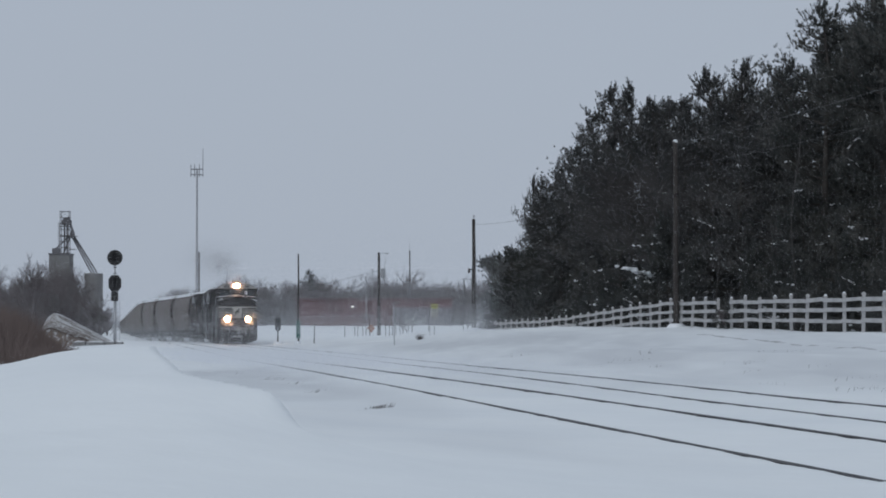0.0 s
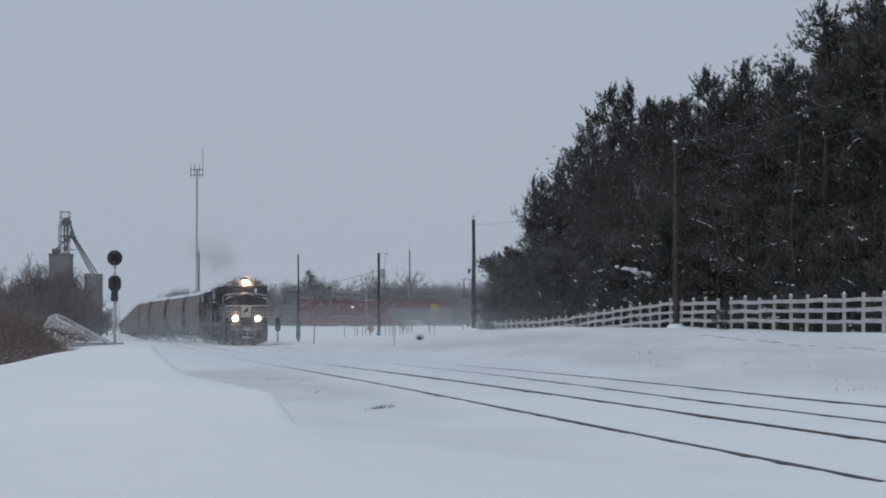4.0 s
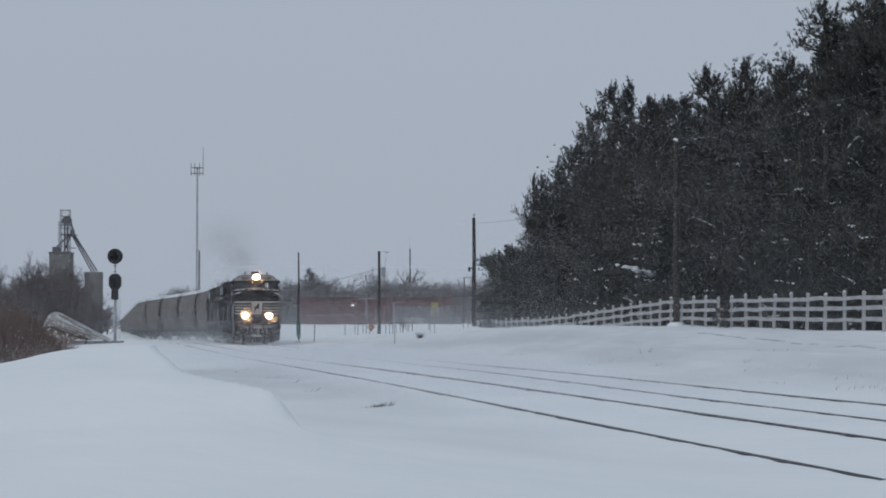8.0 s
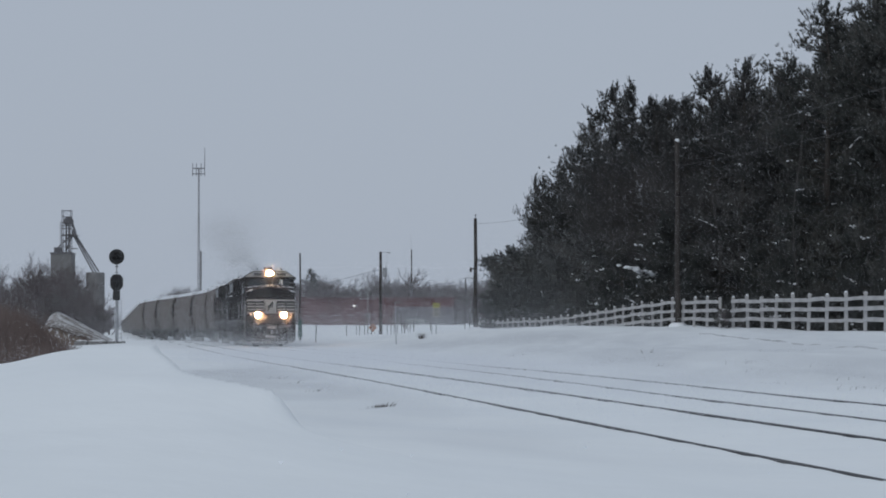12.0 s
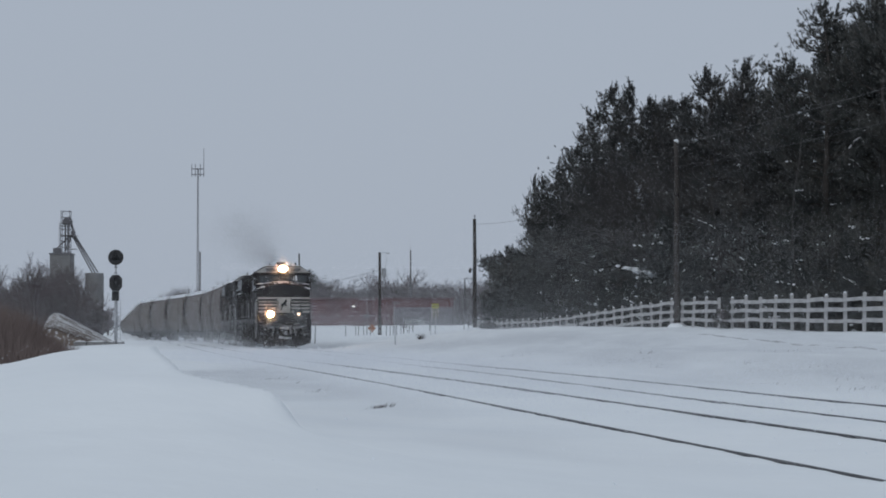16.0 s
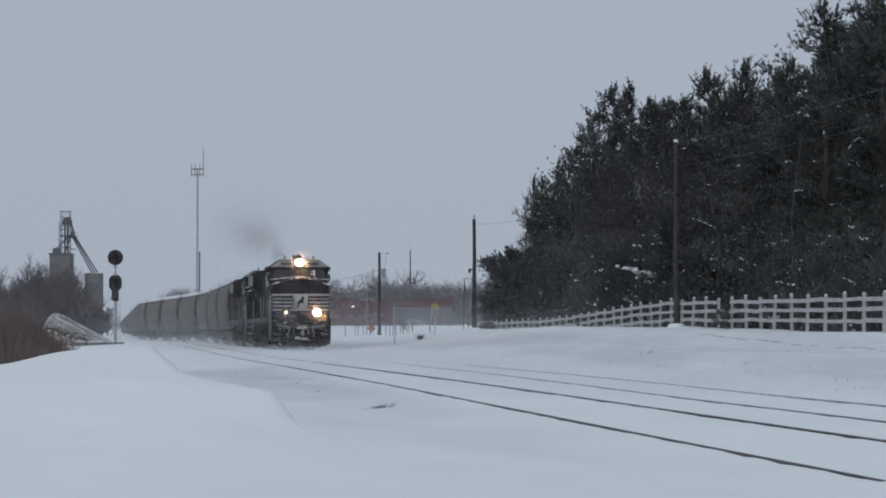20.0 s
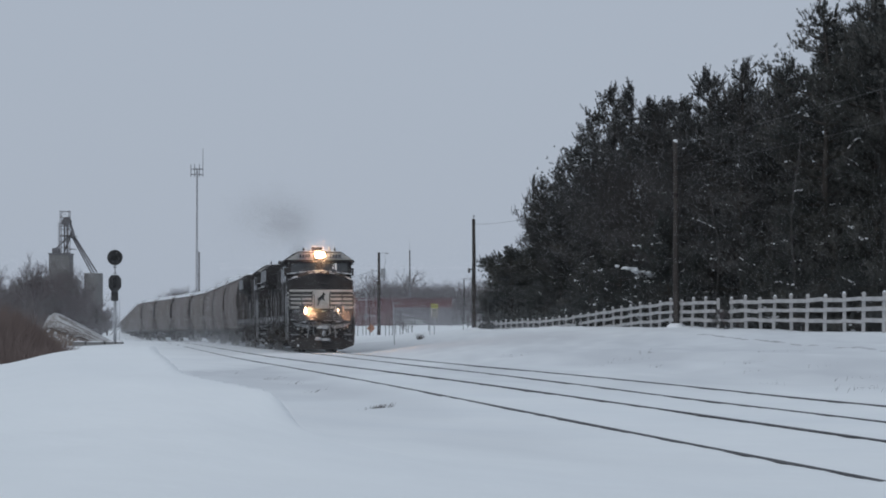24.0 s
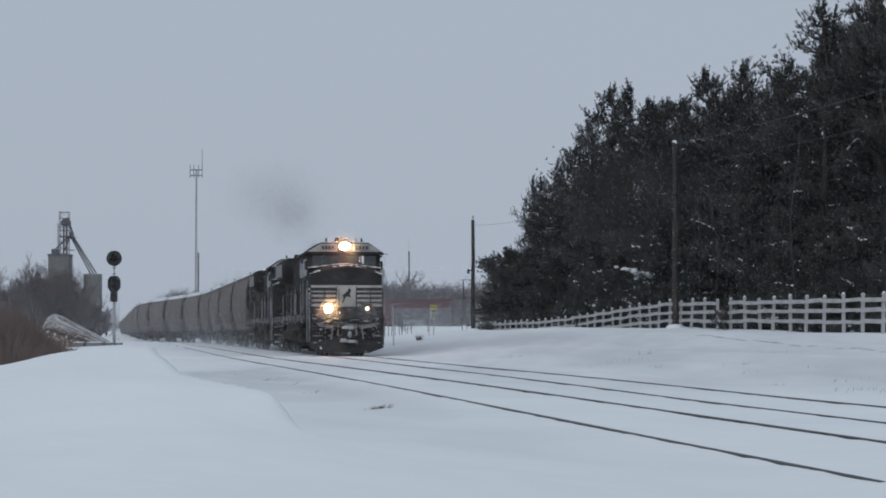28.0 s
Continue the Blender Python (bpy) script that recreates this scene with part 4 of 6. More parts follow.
def car_pose(t, behind, half):
    y = 183.7 - SPEED * t + (HEAD_FROM_CENTRE + behind) * 0.9907
    a, b = track_point(y - half * 0.9907), track_point(y + half * 0.9907)
    mid = (a + b) / 2
    q = (a - b).to_track_quat("X", "Z")
    return Matrix.Translation(mid) @ q.to_matrix().to_4x4()


# ---- the white fence on the bank ----
def fence_x(y):
    return 15.3 - 0.1245 * (y - 84)


def fence_top(y):
    pts = ((60, 2.62), (84, 2.74), (118, 2.86), (128, 2.68), (145, 2.24), (157, 2.05), (185, 1.92), (230, 1.9))
    for (a, za), (b, zb) in zip(pts, pts[1:]):
        if y <= b:
            return za + (zb - za) * (y - a) / (b - a)
    return 1.9


def build_fence():
    fence = thing("fence", "white three-rail board fence, snow on its rails, along the bank", "fence", at=pose(fence_x(84), 84, 1.3))
    inv = fence.matrix_basis.inverted()
    ys = [71.9 + 2.42 * k for k in range(49)]
    post_mesh = cap_mesh = None
    rnd = random.Random(3)
    for k, y in enumerate(ys):
        x, z = fence_x(y), fence_top(y)
        lean = rnd.uniform(-3, 3)
        if post_mesh is None:
            s = Shape().box(-0.055, 0.055, -0.055, 0.055, -1.9, 0.0)
            s.loft([[(a * w, b * w, h) for a, b in ((-1, -1), (1, -1), (1, 1), (-1, 1))] for w, h in ((0.07, 0.0), (0.07, 0.03), (0.015, 0.08))])
            ob = part("post", s, VINYL, fence, bevel=0.008)
            post_mesh = ob.data
            c = Shape().lump((0, 0, 0.07), 0.062, 0.062, 0.045, 7, 0.2, 4)
            cap = part("snow_cap", c, CRUST, ob, "", True)
            cap_mesh = cap.data
        else:
            ob = new("post", post_mesh)
            ob.parent = fence
            if k % 3:
                cap = new("snow_cap", cap_mesh)
                cap.parent = ob
        ob.matrix_basis = inv @ pose(x, y, z + rnd.uniform(-0.06, 0.03), lean, rnd.uniform(-3, 3), 7)
    for k in range(len(ys) - 1):
        y0, y1 = ys[k], ys[k + 1]
        for r, drop in enumerate((0.10, 0.49, 0.88)):
            if r == 0 and 104.5 < y0 < 107.0:
                continue   # one top rail is down behind the bush
            sag = rnd.uniform(-0.035, 0.035)
            a = Vector((fence_x(y0) - 0.09, y0, fence_top(y0) - drop - 0.07 + sag))
            b = Vector((fence_x(y1) - 0.09, y1, fence_top(y1) - drop - 0.07 + rnd.uniform(-0.035, 0.035)))
            m = Matrix.Translation((a + b) / 2) @ (b - a).to_track_quat("Y", "Z").to_matrix().to_4x4()
            s = Shape().obox(Matrix(), 0.04, (b - a).length, 0.125)
            if rnd.random() < 0.75:
                s.obox(pose(0, rnd.uniform(-0.1, 0.1), 0.075), 0.05, (b - a).length * rnd.uniform(0.75, 0.95), 0.03)
            ob = part("rail", s, VINYL, fence)
            ob.matrix_basis = inv @ m


build_fence()


# ---- poles, signals, signs ----
def pole(name, label, x, y, top, radius, fittings=()):
    z = ground_z(x, y)
    p = thing(name, label, "pole", at=pose(x, y, z))
    s = Shape()
    n = 7
    rings = []
    for k in range(n):
        h = -0.6 + (top - z + 0.6) * k / (n - 1)
        r = radius * (1.0 - 0.30 * k / (n - 1))
        rings.append([(math.cos(a * math.pi / 5) * r + 0.015 * math.sin(k * 1.9), math.sin(a * math.pi / 5) * r, h) for a in range(10)])
    s.loft(rings)
    part("shaft", s, WOODP, p, "", True)
    m = Shape().lump((0, 0, 0.0), radius * 3.2, radius * 3.2, 0.22, 10, 0.2, int(y))
    part("snow_foot", m, CRUST, p, "snow heaped round the foot", True)
    if "cap" in fittings:
        c = Shape().lump((0, 0, top - z), radius * 0.75, radius * 0.75, 0.11, 8, 0.2, 3)
        part("snow_cap", c, CRUST, p, "snow on the pole top", True)
    if "pin" in fittings:
        c = Shape()
        c.tube((0, 0, top - z), (0, 0, top - z + 0.22), 0.03, 0.03, 6)
        c.turned((0, 0, top - z + 0.16), (0, 0, 1), [(0, 0.05), (0.06, 0.065), (0.12, 0.04)], 8)
        part("insulator", c, GALV, p)
    if "band" in fittings:
        c = Shape().tube((0, 0, (top - z) * 0.70), (0, 0, (top - z) * 0.72), radius * 0.93, radius * 0.93, 10)
        part("band", c, GRIME, p)
    if "lamp_arm" in fittings:
        c = Shape().pipe([(0, 0, top - z - 0.15), (0.35, 0, top - z - 0.02), (0.75, 0, top - z - 0.06)], 0.03)
        c.box(0.6, 0.95, -0.08, 0.08, top - z - 0.16, top - z - 0.04)
        part("lamp_arm", c, GALV, p, "small bracket lamp")
        c = Shape().tube((0.42, 0, top - z - 2.5), (0.42, 0, top - z - 1.6), 0.22, 0.22, 12)
        c.box(0.1, 0.3, -0.05, 0.05, top - z - 2.2, top - z - 2.1)
        part("transformer", c, GREYP, p, "grey transformer can")
        c = Shape().pipe([(0.6, 0, top - z - 0.3), (0.66, 0, top - z - 0.8), (0.5, 0, top - z - 1.6)], 0.012)
        part("lead_wire", c, GRIME, p)
    if "bracket" in fittings:
        c = Shape().box(-0.34, -0.1, -0.05, 0.05, 4.12, 4.20)
        c.turned((-0.32, 0, 3.92), (0, 0, 1), [(0, 0.05), (0.05, 0.085), (0.22, 0.085), (0.30, 0.05), (0.34, 0.03)], 8)
        part("side_bracket", c, GRIME, p, "dark fitting on a side bracket")
    if "spike" in fittings:
        part("lower_sleeve", Shape().tube((0, 0, 0), (0, 0, (top - z) * 0.55), radius * 1.45, radius * 1.2, 8), DARKM, p, "thicker lower half")
        part("antenna", Shape().tube((-0.02, 0, top - z - 0.1), (-0.12, 0, top - z + 2.1), 0.022, 0.012, 6), GALV, p, "whip antenna")
    if "road_arm" in fittings:
        c = Shape().pipe([(-0.45, 0, top - z - 0.1), (0.2, 0, top - z), (1.05, 0, top - z - 0.04)], 0.05)
        c.box(0.75, 1.15, -0.1, 0.1, top - z - 0.12, top - z - 0.03)
        part("lamp_arm", c, GREYP, p, "grey horizontal lamp arm")
    if "box" in fittings:
        c = Shape().box(-0.14, 0.14, -0.14, 0.14, 0.38, 1.62)
        part("equipment_box", c, DARKG, p, "dark green equipment box", bevel=0.03)
    return p


pole("utility_pole", "tall weathered wooden utility pole in front of the fence", 11.1, 115.5, 10.42, 0.15, ("cap", "band"))
pole("utility_pole", "bare dark wooden utility pole on the bank", 2.12, 166.0, 8.95, 0.155, ("pin", "bracket"))
pole("utility_pole", "dark wooden utility pole with a bracket lamp and a transformer", -6.32, 240.0, 8.92, 0.175, ("lamp_arm",))
pole("marker_pole", "slim grey pole with a dark green equipment box", -10.12, 170.0, 6.7, 0.075, ("box",))
pole("utility_pole", "slim distant wooden pole behind the red building", -4.9, 360.0, 12.9, 0.125, ("spike",))
pole("street_lamp", "distant street lamp with a horizontal arm on a slim pole", 2.9, 330.0, 8.1, 0.10, ("road_arm",))


def wire(name, a, b, sag, r=0.012, wrap=GRIME):
    a, b = Vector(a), Vector(b)
    s = Shape()
    pts = [a.lerp(b, k / 14) - Vector((0, 0, 4 * sag * (k / 14) * (1 - k / 14))) for k in range(15)]
    s.pipe(pts, r, 4)
    return tagged(part(name, s, wrap), "thin sagging overhead wire", "wire", "overhead wires")


wire("overhead_wire", (11.1, 115.5, 10.3), (17.6, 80.0, 10.42), 0.15, 0.0045, RIME)
wire("overhead_wire", (11.1, 115.5, 9.2), (17.6, 80.0, 9.12), 0.15, 0.004, RIME)
wire("overhead_wire", (11.1, 115.5, 9.9), (2.12, 166.0, 8.6), 0.9, 0.007)
wire("overhead_wire", (-6.3, 240, 7.2), (-34.0, 300, 4.4), 0.8, 0.014)


def signal_mast():
    x, y = -23.66, 175.0
    z = 0.22
    m = thing("railway_signal", "two-headed black railway signal on a silver mast", "signal", at=pose(x, y, z))
    s = Shape().tube((0, 0, 0), (0, 0, 3.5), 0.10, 0.09, 12)
    s.tube((0, 0, 3.5), (0, 0, 6.0), 0.055, 0.055, 10)
    part("mast", s, GALV, m, "silver tubular mast", True)
    ladder = Shape()
    for dx in (0.12, 0.34):
        ladder.tube((dx, 0.12, 0), (dx, 0.12, 3.3), 0.018, 0.018, 5)
    for k in range(10):
        ladder.tube((0.12, 0.12, 0.2 + k * 0.31), (0.34, 0.12, 0.2 + k * 0.31), 0.014, 0.014, 5)
    part("ladder", ladder, GALV, m)
    s = Shape().turned((0, -0.10, 6.35), (0, 1, 0), [(0, 0.53), (0.03, 0.56), (0.06, 0.53)], 32)
    disc = part("signal_head", s, SIGNAL, m, "round black signal disc")
    s = Shape()
    for a in range(3):
        s.turned((0.2 * math.sin(a * 2.09), -0.1, 6.35 + 0.2 * math.cos(a * 2.09)), (0, -1, 0), [(0, 0.13), (0.28, 0.13), (0.28, 0.11), (0.05, 0.10), (0.05, 0.001)], 14)
    part("hood", s, SIGNAL, disc, "lamp hoods")
    s = Shape()
    s.loft([[(a, b, 3.96 + c) for a, c in ((-0.45, 0.25), (-0.22, -0.05), (0.22, -0.05), (0.46, 0.25), (0.46, 0.85), (0.24, 1.12), (-0.24, 1.12), (-0.45, 0.85))] for b in (-0.12, 0.06)])
    low = part("signal_head", s, SIGNAL, m, "eight-sided black signal head", bevel=0.02)
    s = Shape()
    for dz in (4.23, 4.51, 4.79):
        s.turned((0, -0.12, dz), (0, -1, 0), [(0, 0.11), (0.22, 0.11), (0.22, 0.09), (0.04, 0.08), (0.04, 0.001)], 12)
    part("hood", s, SIGNAL, low, "lamp hoods")
    s = Shape().box(-0.26, 0.24, -0.14, 0.14, 3.22, 3.90)
    part("relay_box", s, SIGNAL, m, "black junction box", bevel=0.04)
    s = Shape().box(-0.12, 0.12, -0.05, 0.05, 5.62, 5.68).box(-0.10, 0.10, -0.05, 0.05, 5.20, 5.26)
    part("bracket", s, SIGNAL, m)
    for k, (a, b) in enumerate(((-3.0, -2.1), (-2.0, -0.7), (-0.62, 0.05), (0.12, 0.62))):
        s = Shape().box(a, b, -0.35, 0.35, -0.25, 0.28 - 0.03 * (k % 2))
        part("footing", s, CONC, m, "concrete footing block", bevel=0.03)
        s = Shape().lump(((a + b) / 2, 0, 0.27), (b - a) * 0.5, 0.34, 0.07, 9, 0.2, k)
        part("snow_cover", s, CRUST, m, "snow on a footing", True)


signal_mast()


def switch_signal():
    x, y = -12.3, 181.0
    z = ground_z(x, y)
    m = thing("dwarf_signal", "low black trackside signal on a thin post", "signal", at=pose(x, y, z))
    part("post", Shape().tube((0, 0, -0.1), (0, 0, 1.1), 0.05, 0.045, 8), SIGNAL, m)
    part("head", Shape().loft([[(a, b, 1.0 + c) for a, c in ((-0.2, 0.1), (-0.1, 0), (0.1, 0), (0.2, 0.1), (0.2, 0.85), (0.1, 0.98), (-0.1, 0.98), (-0.2, 0.85))] for b in (-0.1, 0.1)]), SIGNAL, m, "black signal head", bevel=0.02)
    s = Shape()
    for dz in (1.3, 1.65):
        s.turned((0, -0.1, dz), (0, -1, 0), [(0, 0.1), (0.16, 0.1), (0.16, 0.085), (0.03, 0.08), (0.03, 0.001)], 12)
    part("hood", s, SIGNAL, m)
    part("base", Shape().lump((0, 0, 0.02), 0.35, 0.35, 0.2, 9, 0.2, 2), CRUST, m, "snow heaped round the foot", True)


switch_signal()


def letters(text, size, material, parent, at, name="lettering"):
    cu = bpy.data.curves.new(name, "FONT")
    cu.body, cu.size, cu.extrude, cu.align_x = text, size, 0.004, "CENTER"
    tmp = bpy.data.objects.new(name, cu)
    scene.collection.objects.link(tmp)
    me = bpy.data.meshes.new_from_object(tmp.evaluated_get(bpy.context.evaluated_depsgraph_get()))
    bpy.data.objects.remove(tmp)
    me.materials.append(material)
    ob = new(name, me)
    ob.parent, ob.matrix_basis = parent, at
    return ob


def speed_sign():
    x, y = -0.57, 165.0
    z = ground_z(x, y)
    m = thing("speed_sign", "white speed limit sign under a yellow-green panel on a steel post", "sign", at=pose(x, y, z, 0, 0, 3))
    top = 3.14 - z
    part("post", Shape().box(-0.03, 0.03, 0.03, 0.08, -0.3, top - 0.02), GALV, m)
    part("sign_face", Shape().box(-0.235, 0.235, 0, 0.025, top - 0.95, top - 0.34), WHITE, m, "white sign plate", bevel=0.005)
    part("sign_face", Shape().box(-0.235, 0.235, 0, 0.025, top - 0.32, top), YELLOW, m, "yellow-green sign plate", bevel=0.005)
    letters("30", 0.41, INK, m, pose(0, -0.006, top - 0.90, 90))
    for k, w in ((top - 0.43, 0.34), (top - 0.51, 0.25), (top - 0.16, 0.35)):
        part("marking_bar", Shape().box(-w / 2, w / 2, -0.006, 0.0, k - 0.022, k + 0.022), INK, m)
    stub = thing("sign_post", "bare thin steel post beside the speed limit sign", "post", at=pose(x - 0.32, y + 3, ground_z(x - 0.32, y + 3)))
    part("shaft", Shape().box(-0.025, 0.025, -0.025, 0.025, -0.3, 1.25), GALV, stub)
    part("cap", Shape().box(-0.035, 0.035, -0.035, 0.035, 1.25, 1.28), GALV, stub)


speed_sign()


def orange_sign():
    x, y = -7.55, 255.0
    z = ground_z(x, y) - 0.1
    m = thing("work_sign", "orange diamond sign on a low stand in the snow", "sign", at=pose(x, y, z))
    part("sign_face", Shape().loft([[(a, b, 0.95 + c) for a, c in ((-0.44, 0), (0, -0.48), (0.44, 0), (0, 0.48))] for b in (-0.015, 0.015)]), ORANGE, m, "orange diamond plate")
    part("stand", Shape().pipe([(-0.3, 0.05, -0.1), (0, 0.03, 1.2), (0.3, 0.05, -0.1)], 0.03), GALV, m)


orange_sign()


def crossing_gate():
    x, y = -7.75, 245.0
    z = ground_z(x, y)
    m = thing("crossing_gate", "road crossing gate with a lowered pale arm and a lamp bar", "crossing gate", at=pose(x, y, z))
    part("mast", Shape().tube((0, 0, -0.2), (0, 0, 4.3), 0.05, 0.045, 8), GREYP, m, "silver mast", True)
    part("arm", Shape().loft([[(a, -0.12, 2.1 + b), (a, -0.06, 2.1 + b), (a, -0.06, 2.19 + b), (a, -0.12, 2.16 + b)] for a, b in ((0.9, 0.0), (-6.3, -0.12))]), GREYP, m, "pale gate arm")
    for k in range(4):
        a = -1.0 - k * 1.45
        part("arm_stripe", Shape().box(a - 0.25, a + 0.25, -0.125, -0.12, 2.06, 2.16), REDW, m, "red stripe")
    part("lamp_bar", Shape().box(-0.9, 0.9, -0.05, 0.05, 3.72, 3.80), GALV, m, "lamp cross bar")
    for a in (-0.7, 0.7):
        part("lamp_disc", Shape().turned((a, -0.06, 3.76), (0, -1, 0), [(0, 0.10), (0.03, 0.10), (0.035, 0.07), (0.15, 0.07), (0.15, 0.001)], 14), GREYP, m, "grey round lamp")
    part("gate_motor", Shape().box(-0.18, 0.18, -0.2, 0.2, 1.9, 2.3), GREYP, m, "grey gate motor box", bevel=0.03)
    part("base", Shape().lump((0, 0, 0), 0.5, 0.5, 0.25, 9, 0.2, 3), CRUST, m, "snow heaped round the foot", True)


crossing_gate()


def stake(x, y, h, r=0.035, label="thin dark stake standing in the snow"):
    z = ground_z(x, y)
    m = thing("stake", label, "stake", "stakes in the snow", pose(x, y, z, random.uniform(-2, 2), random.uniform(-3, 3), 0))
    if y < 130:
        part("shaft", Shape().tube((0, 0, -0.15), (0, 0, h - 0.1), 0.027, 0.022, 6), GALV, m)
        part("arm", Shape().box(-0.12, 0.36, -0.02, 0.02, h - 0.17, h - 0.10), GREYP, m, "short pale cross arm")
    else:
        part("shaft", Shape().tube((0, 0, -0.15), (0, 0, h), r, r * 0.8, 6), WOODP, m)
        part("tip", Shape().tube((0, 0, h), (0, 0, h + 0.05), r * 0.8, 0.004, 6), WOODP, m)
    return m


for x, y, h in ((-8.75, 165, 1.3), (-2.47, 124, 2.28), (-8.3, 252, 2.1), (-7.4, 246, 4.3), (-9.5, 262, 1.5), (-5.9, 250, 1.7), (-5.0, 240, 1.5), (-4.6, 238, 1.3), (-3.9, 236, 1.6), (-3.6, 252, 1.2), (-1.2, 205, 1.5), (2.1, 205, 1.7), (1.75, 205, 1.5), (-10.1, 250, 1.6), (-9.0, 256, 1.9), (-6.6, 244, 1.6), (-5.4, 244, 2.0), (-4.2, 240, 1.9), (-2.6, 205, 1.3)):
    stake(x, y, h)


# ---- the far side: red building, elevator, mast ----
def red_building():
    x0, x1, y, z = -18.0, 1.1, 300.0, 1.0
    m = thing("red_building", "long low red metal-sided building with a grey base, blurred by snow", "building", at=pose(0, y, z))
    part("wall", Shape().box(x0, x1, 0, 9, -1.0, 4.0), GREYW, m, "grey block wall")
    part("siding", Shape().box(x0 - 0.05, -6.2, -0.06, 0, 0.35, 3.99), REDW, m, "red siding")
    part("siding", Shape().box(-6.2, x1 + 0.05, -0.06, 0, 2.95, 3.99), REDW, m, "red fascia band")
    for k in range(38):
        xx = x0 + 0.25 + k * 0.503
        part("siding_rib", Shape().box(xx - 0.03, xx + 0.03, -0.10, -0.06, 0.37 if xx < -6.3 else 2.97, 3.97), REDW, m)
    part("eave", Shape().box(x0 - 0.3, x1 + 0.3, -0.35, 9.3, 4.0, 4.10), REDW, m, "dull red eave", bevel=0.02)
    part("roof", Shape().loft([[(x, a, b) for a, b in ((-0.3, 4.10), (4.5, 4.16), (9.3, 4.10))] for x in (x0 - 0.3, x1 + 0.3)]), CRUST, m, "snow-covered low roof")
    for xx, w in ((-3.6, 2.6),):
        d = part("door" if w > 2 else "window", Shape().box(xx - w / 2, xx + w / 2, -0.07, -0.01, 0.0 if w > 2 else 0.5, 1.44), GREYP if w > 2 else PANE, m)
        part("frame", Shape().box(xx - w / 2 - 0.08, xx + w / 2 + 0.08, -0.1, -0.07, 1.40, 1.48), GREYP, d)
    lamp = part("wall_lamp", Shape().box(-11.4, -10.9, -0.45, -0.09, 2.95, 3.2), GALV, m, "lit wall lamp")
    part("lens", Shape().lump((-11.15, -0.46, 3.05), 0.15, 0.08, 0.12, 10, 0.05, 1), YARD_LIGHT, lamp, "white lamp lens", True)


red_building()


def grain_elevator():
    y = 720.0
    m = thing("grain_elevator", "tall concrete grain elevator with a steel leg tower and spouts", "grain elevator", at=pose(-113.7, y, -1.5))
    part("headhouse", Shape().box(-3.3, 2.8, 0, 8, 0, 24.5), CONC, m, "dark concrete elevator block", bevel=0.1)
    part("headhouse_roof", Shape().box(-3.5, 3.0, -0.3, 8.3, 24.5, 24.85), DARKM, m)
    s = Shape().turned((9.6, 3, 0), (0, 0, 1), [(0, 2.75), (18.9, 2.75), (18.95, 2.6), (19.0, 0.4)], 28)
    part("silo", s, CONC, m, "round concrete silo")
    for k in range(9):
        part("silo_band", Shape().turned((9.6, 3, 1.5 + 2 * k), (0, 0, 1), [(0, 2.80), (0.14, 2.80)], 28), DARKM, m)
    part("penthouse", Shape().box(-2.5, -0.3, 1.0, 3.4, 24.9, 26.4), DARKM, m, "small machinery house", bevel=0.05)
    for a in (-0.2, 2.4):
        for b in (1.2, 4.0):
            part("tower_leg", Shape().tube((a, b, 24.5), (a, b, 37.6), 0.10, 0.10, 6), DARKM, m, "steel tower leg")
    for k in range(8):
        z0 = 24.9 + k * 1.78
        t = Shape()
        t.pipe([(-0.2, 1.2, z0), (2.4, 1.2, z0), (2.4, 4.0, z0), (-0.2, 4.0, z0), (-0.2, 1.2, z0)], 0.06, 4)
        if k < 7:
            t.pipe([(-0.2, 1.2, z0), (2.4, 1.2, z0 + 1.78)], 0.035, 4)
            t.pipe([(2.4, 4.0, z0), (-0.2, 4.0, z0 + 1.78)], 0.035, 4)
        part("tower_brace", t, DARKM, m)
    part("leg", Shape().box(0.75, 1.15, 2.2, 2.9, 0, 34.5).box(1.55, 1.95, 2.2, 2.9, 0, 34.5), DARKM, m, "bucket elevator leg")
    part("leg_head", Shape().loft([[(x, y, z) for x, z in ((0.2, 33.4), (3.0, 33.4), (3.0, 34.6), (2.3, 35.5), (0.9, 35.5), (0.2, 34.7))] for y in (1.9, 3.3)]), DARKM, m, "bucket elevator head", bevel=0.1)
    part("distributor", Shape().turned((3.3, 2.6, 29.4), (0, 0, 1), [(0, 0.35), (0.5, 0.7), (1.6, 0.7), (2.6, 0.3)], 12), DARKM, m, "grain distributor")
    part("downspout", Shape().tube((2.6, 2.6, 34.0), (3.4, 2.6, 31.6), 0.30, 0.30, 8), DARKM, m, "steel spout")
    part("platform", Shape().box(-0.5, 4.7, 0.8, 4.3, 29.9, 30.05).box(2.4, 4.2, 0.8, 4.3, 26.0, 26.15).box(-0.6, 2.8, 0.8, 4.3, 32.9, 33.05), DARKM, m, "service platform")
    cage = Shape().tube((-0.80, 1.6, 26.0), (-0.80, 1.6, 34.0), 0.05, 0.05, 5).tube((-0.45, 1.6, 26.0), (-0.45, 1.6, 34.0), 0.05, 0.05, 5)
    for k in range(11):
        cage.box(-0.9, -0.35, 1.3, 1.6, 26.2 + k * 0.75, 26.28 + k * 0.75)
    part("ladder_cage", cage, DARKM, m, "caged ladder")
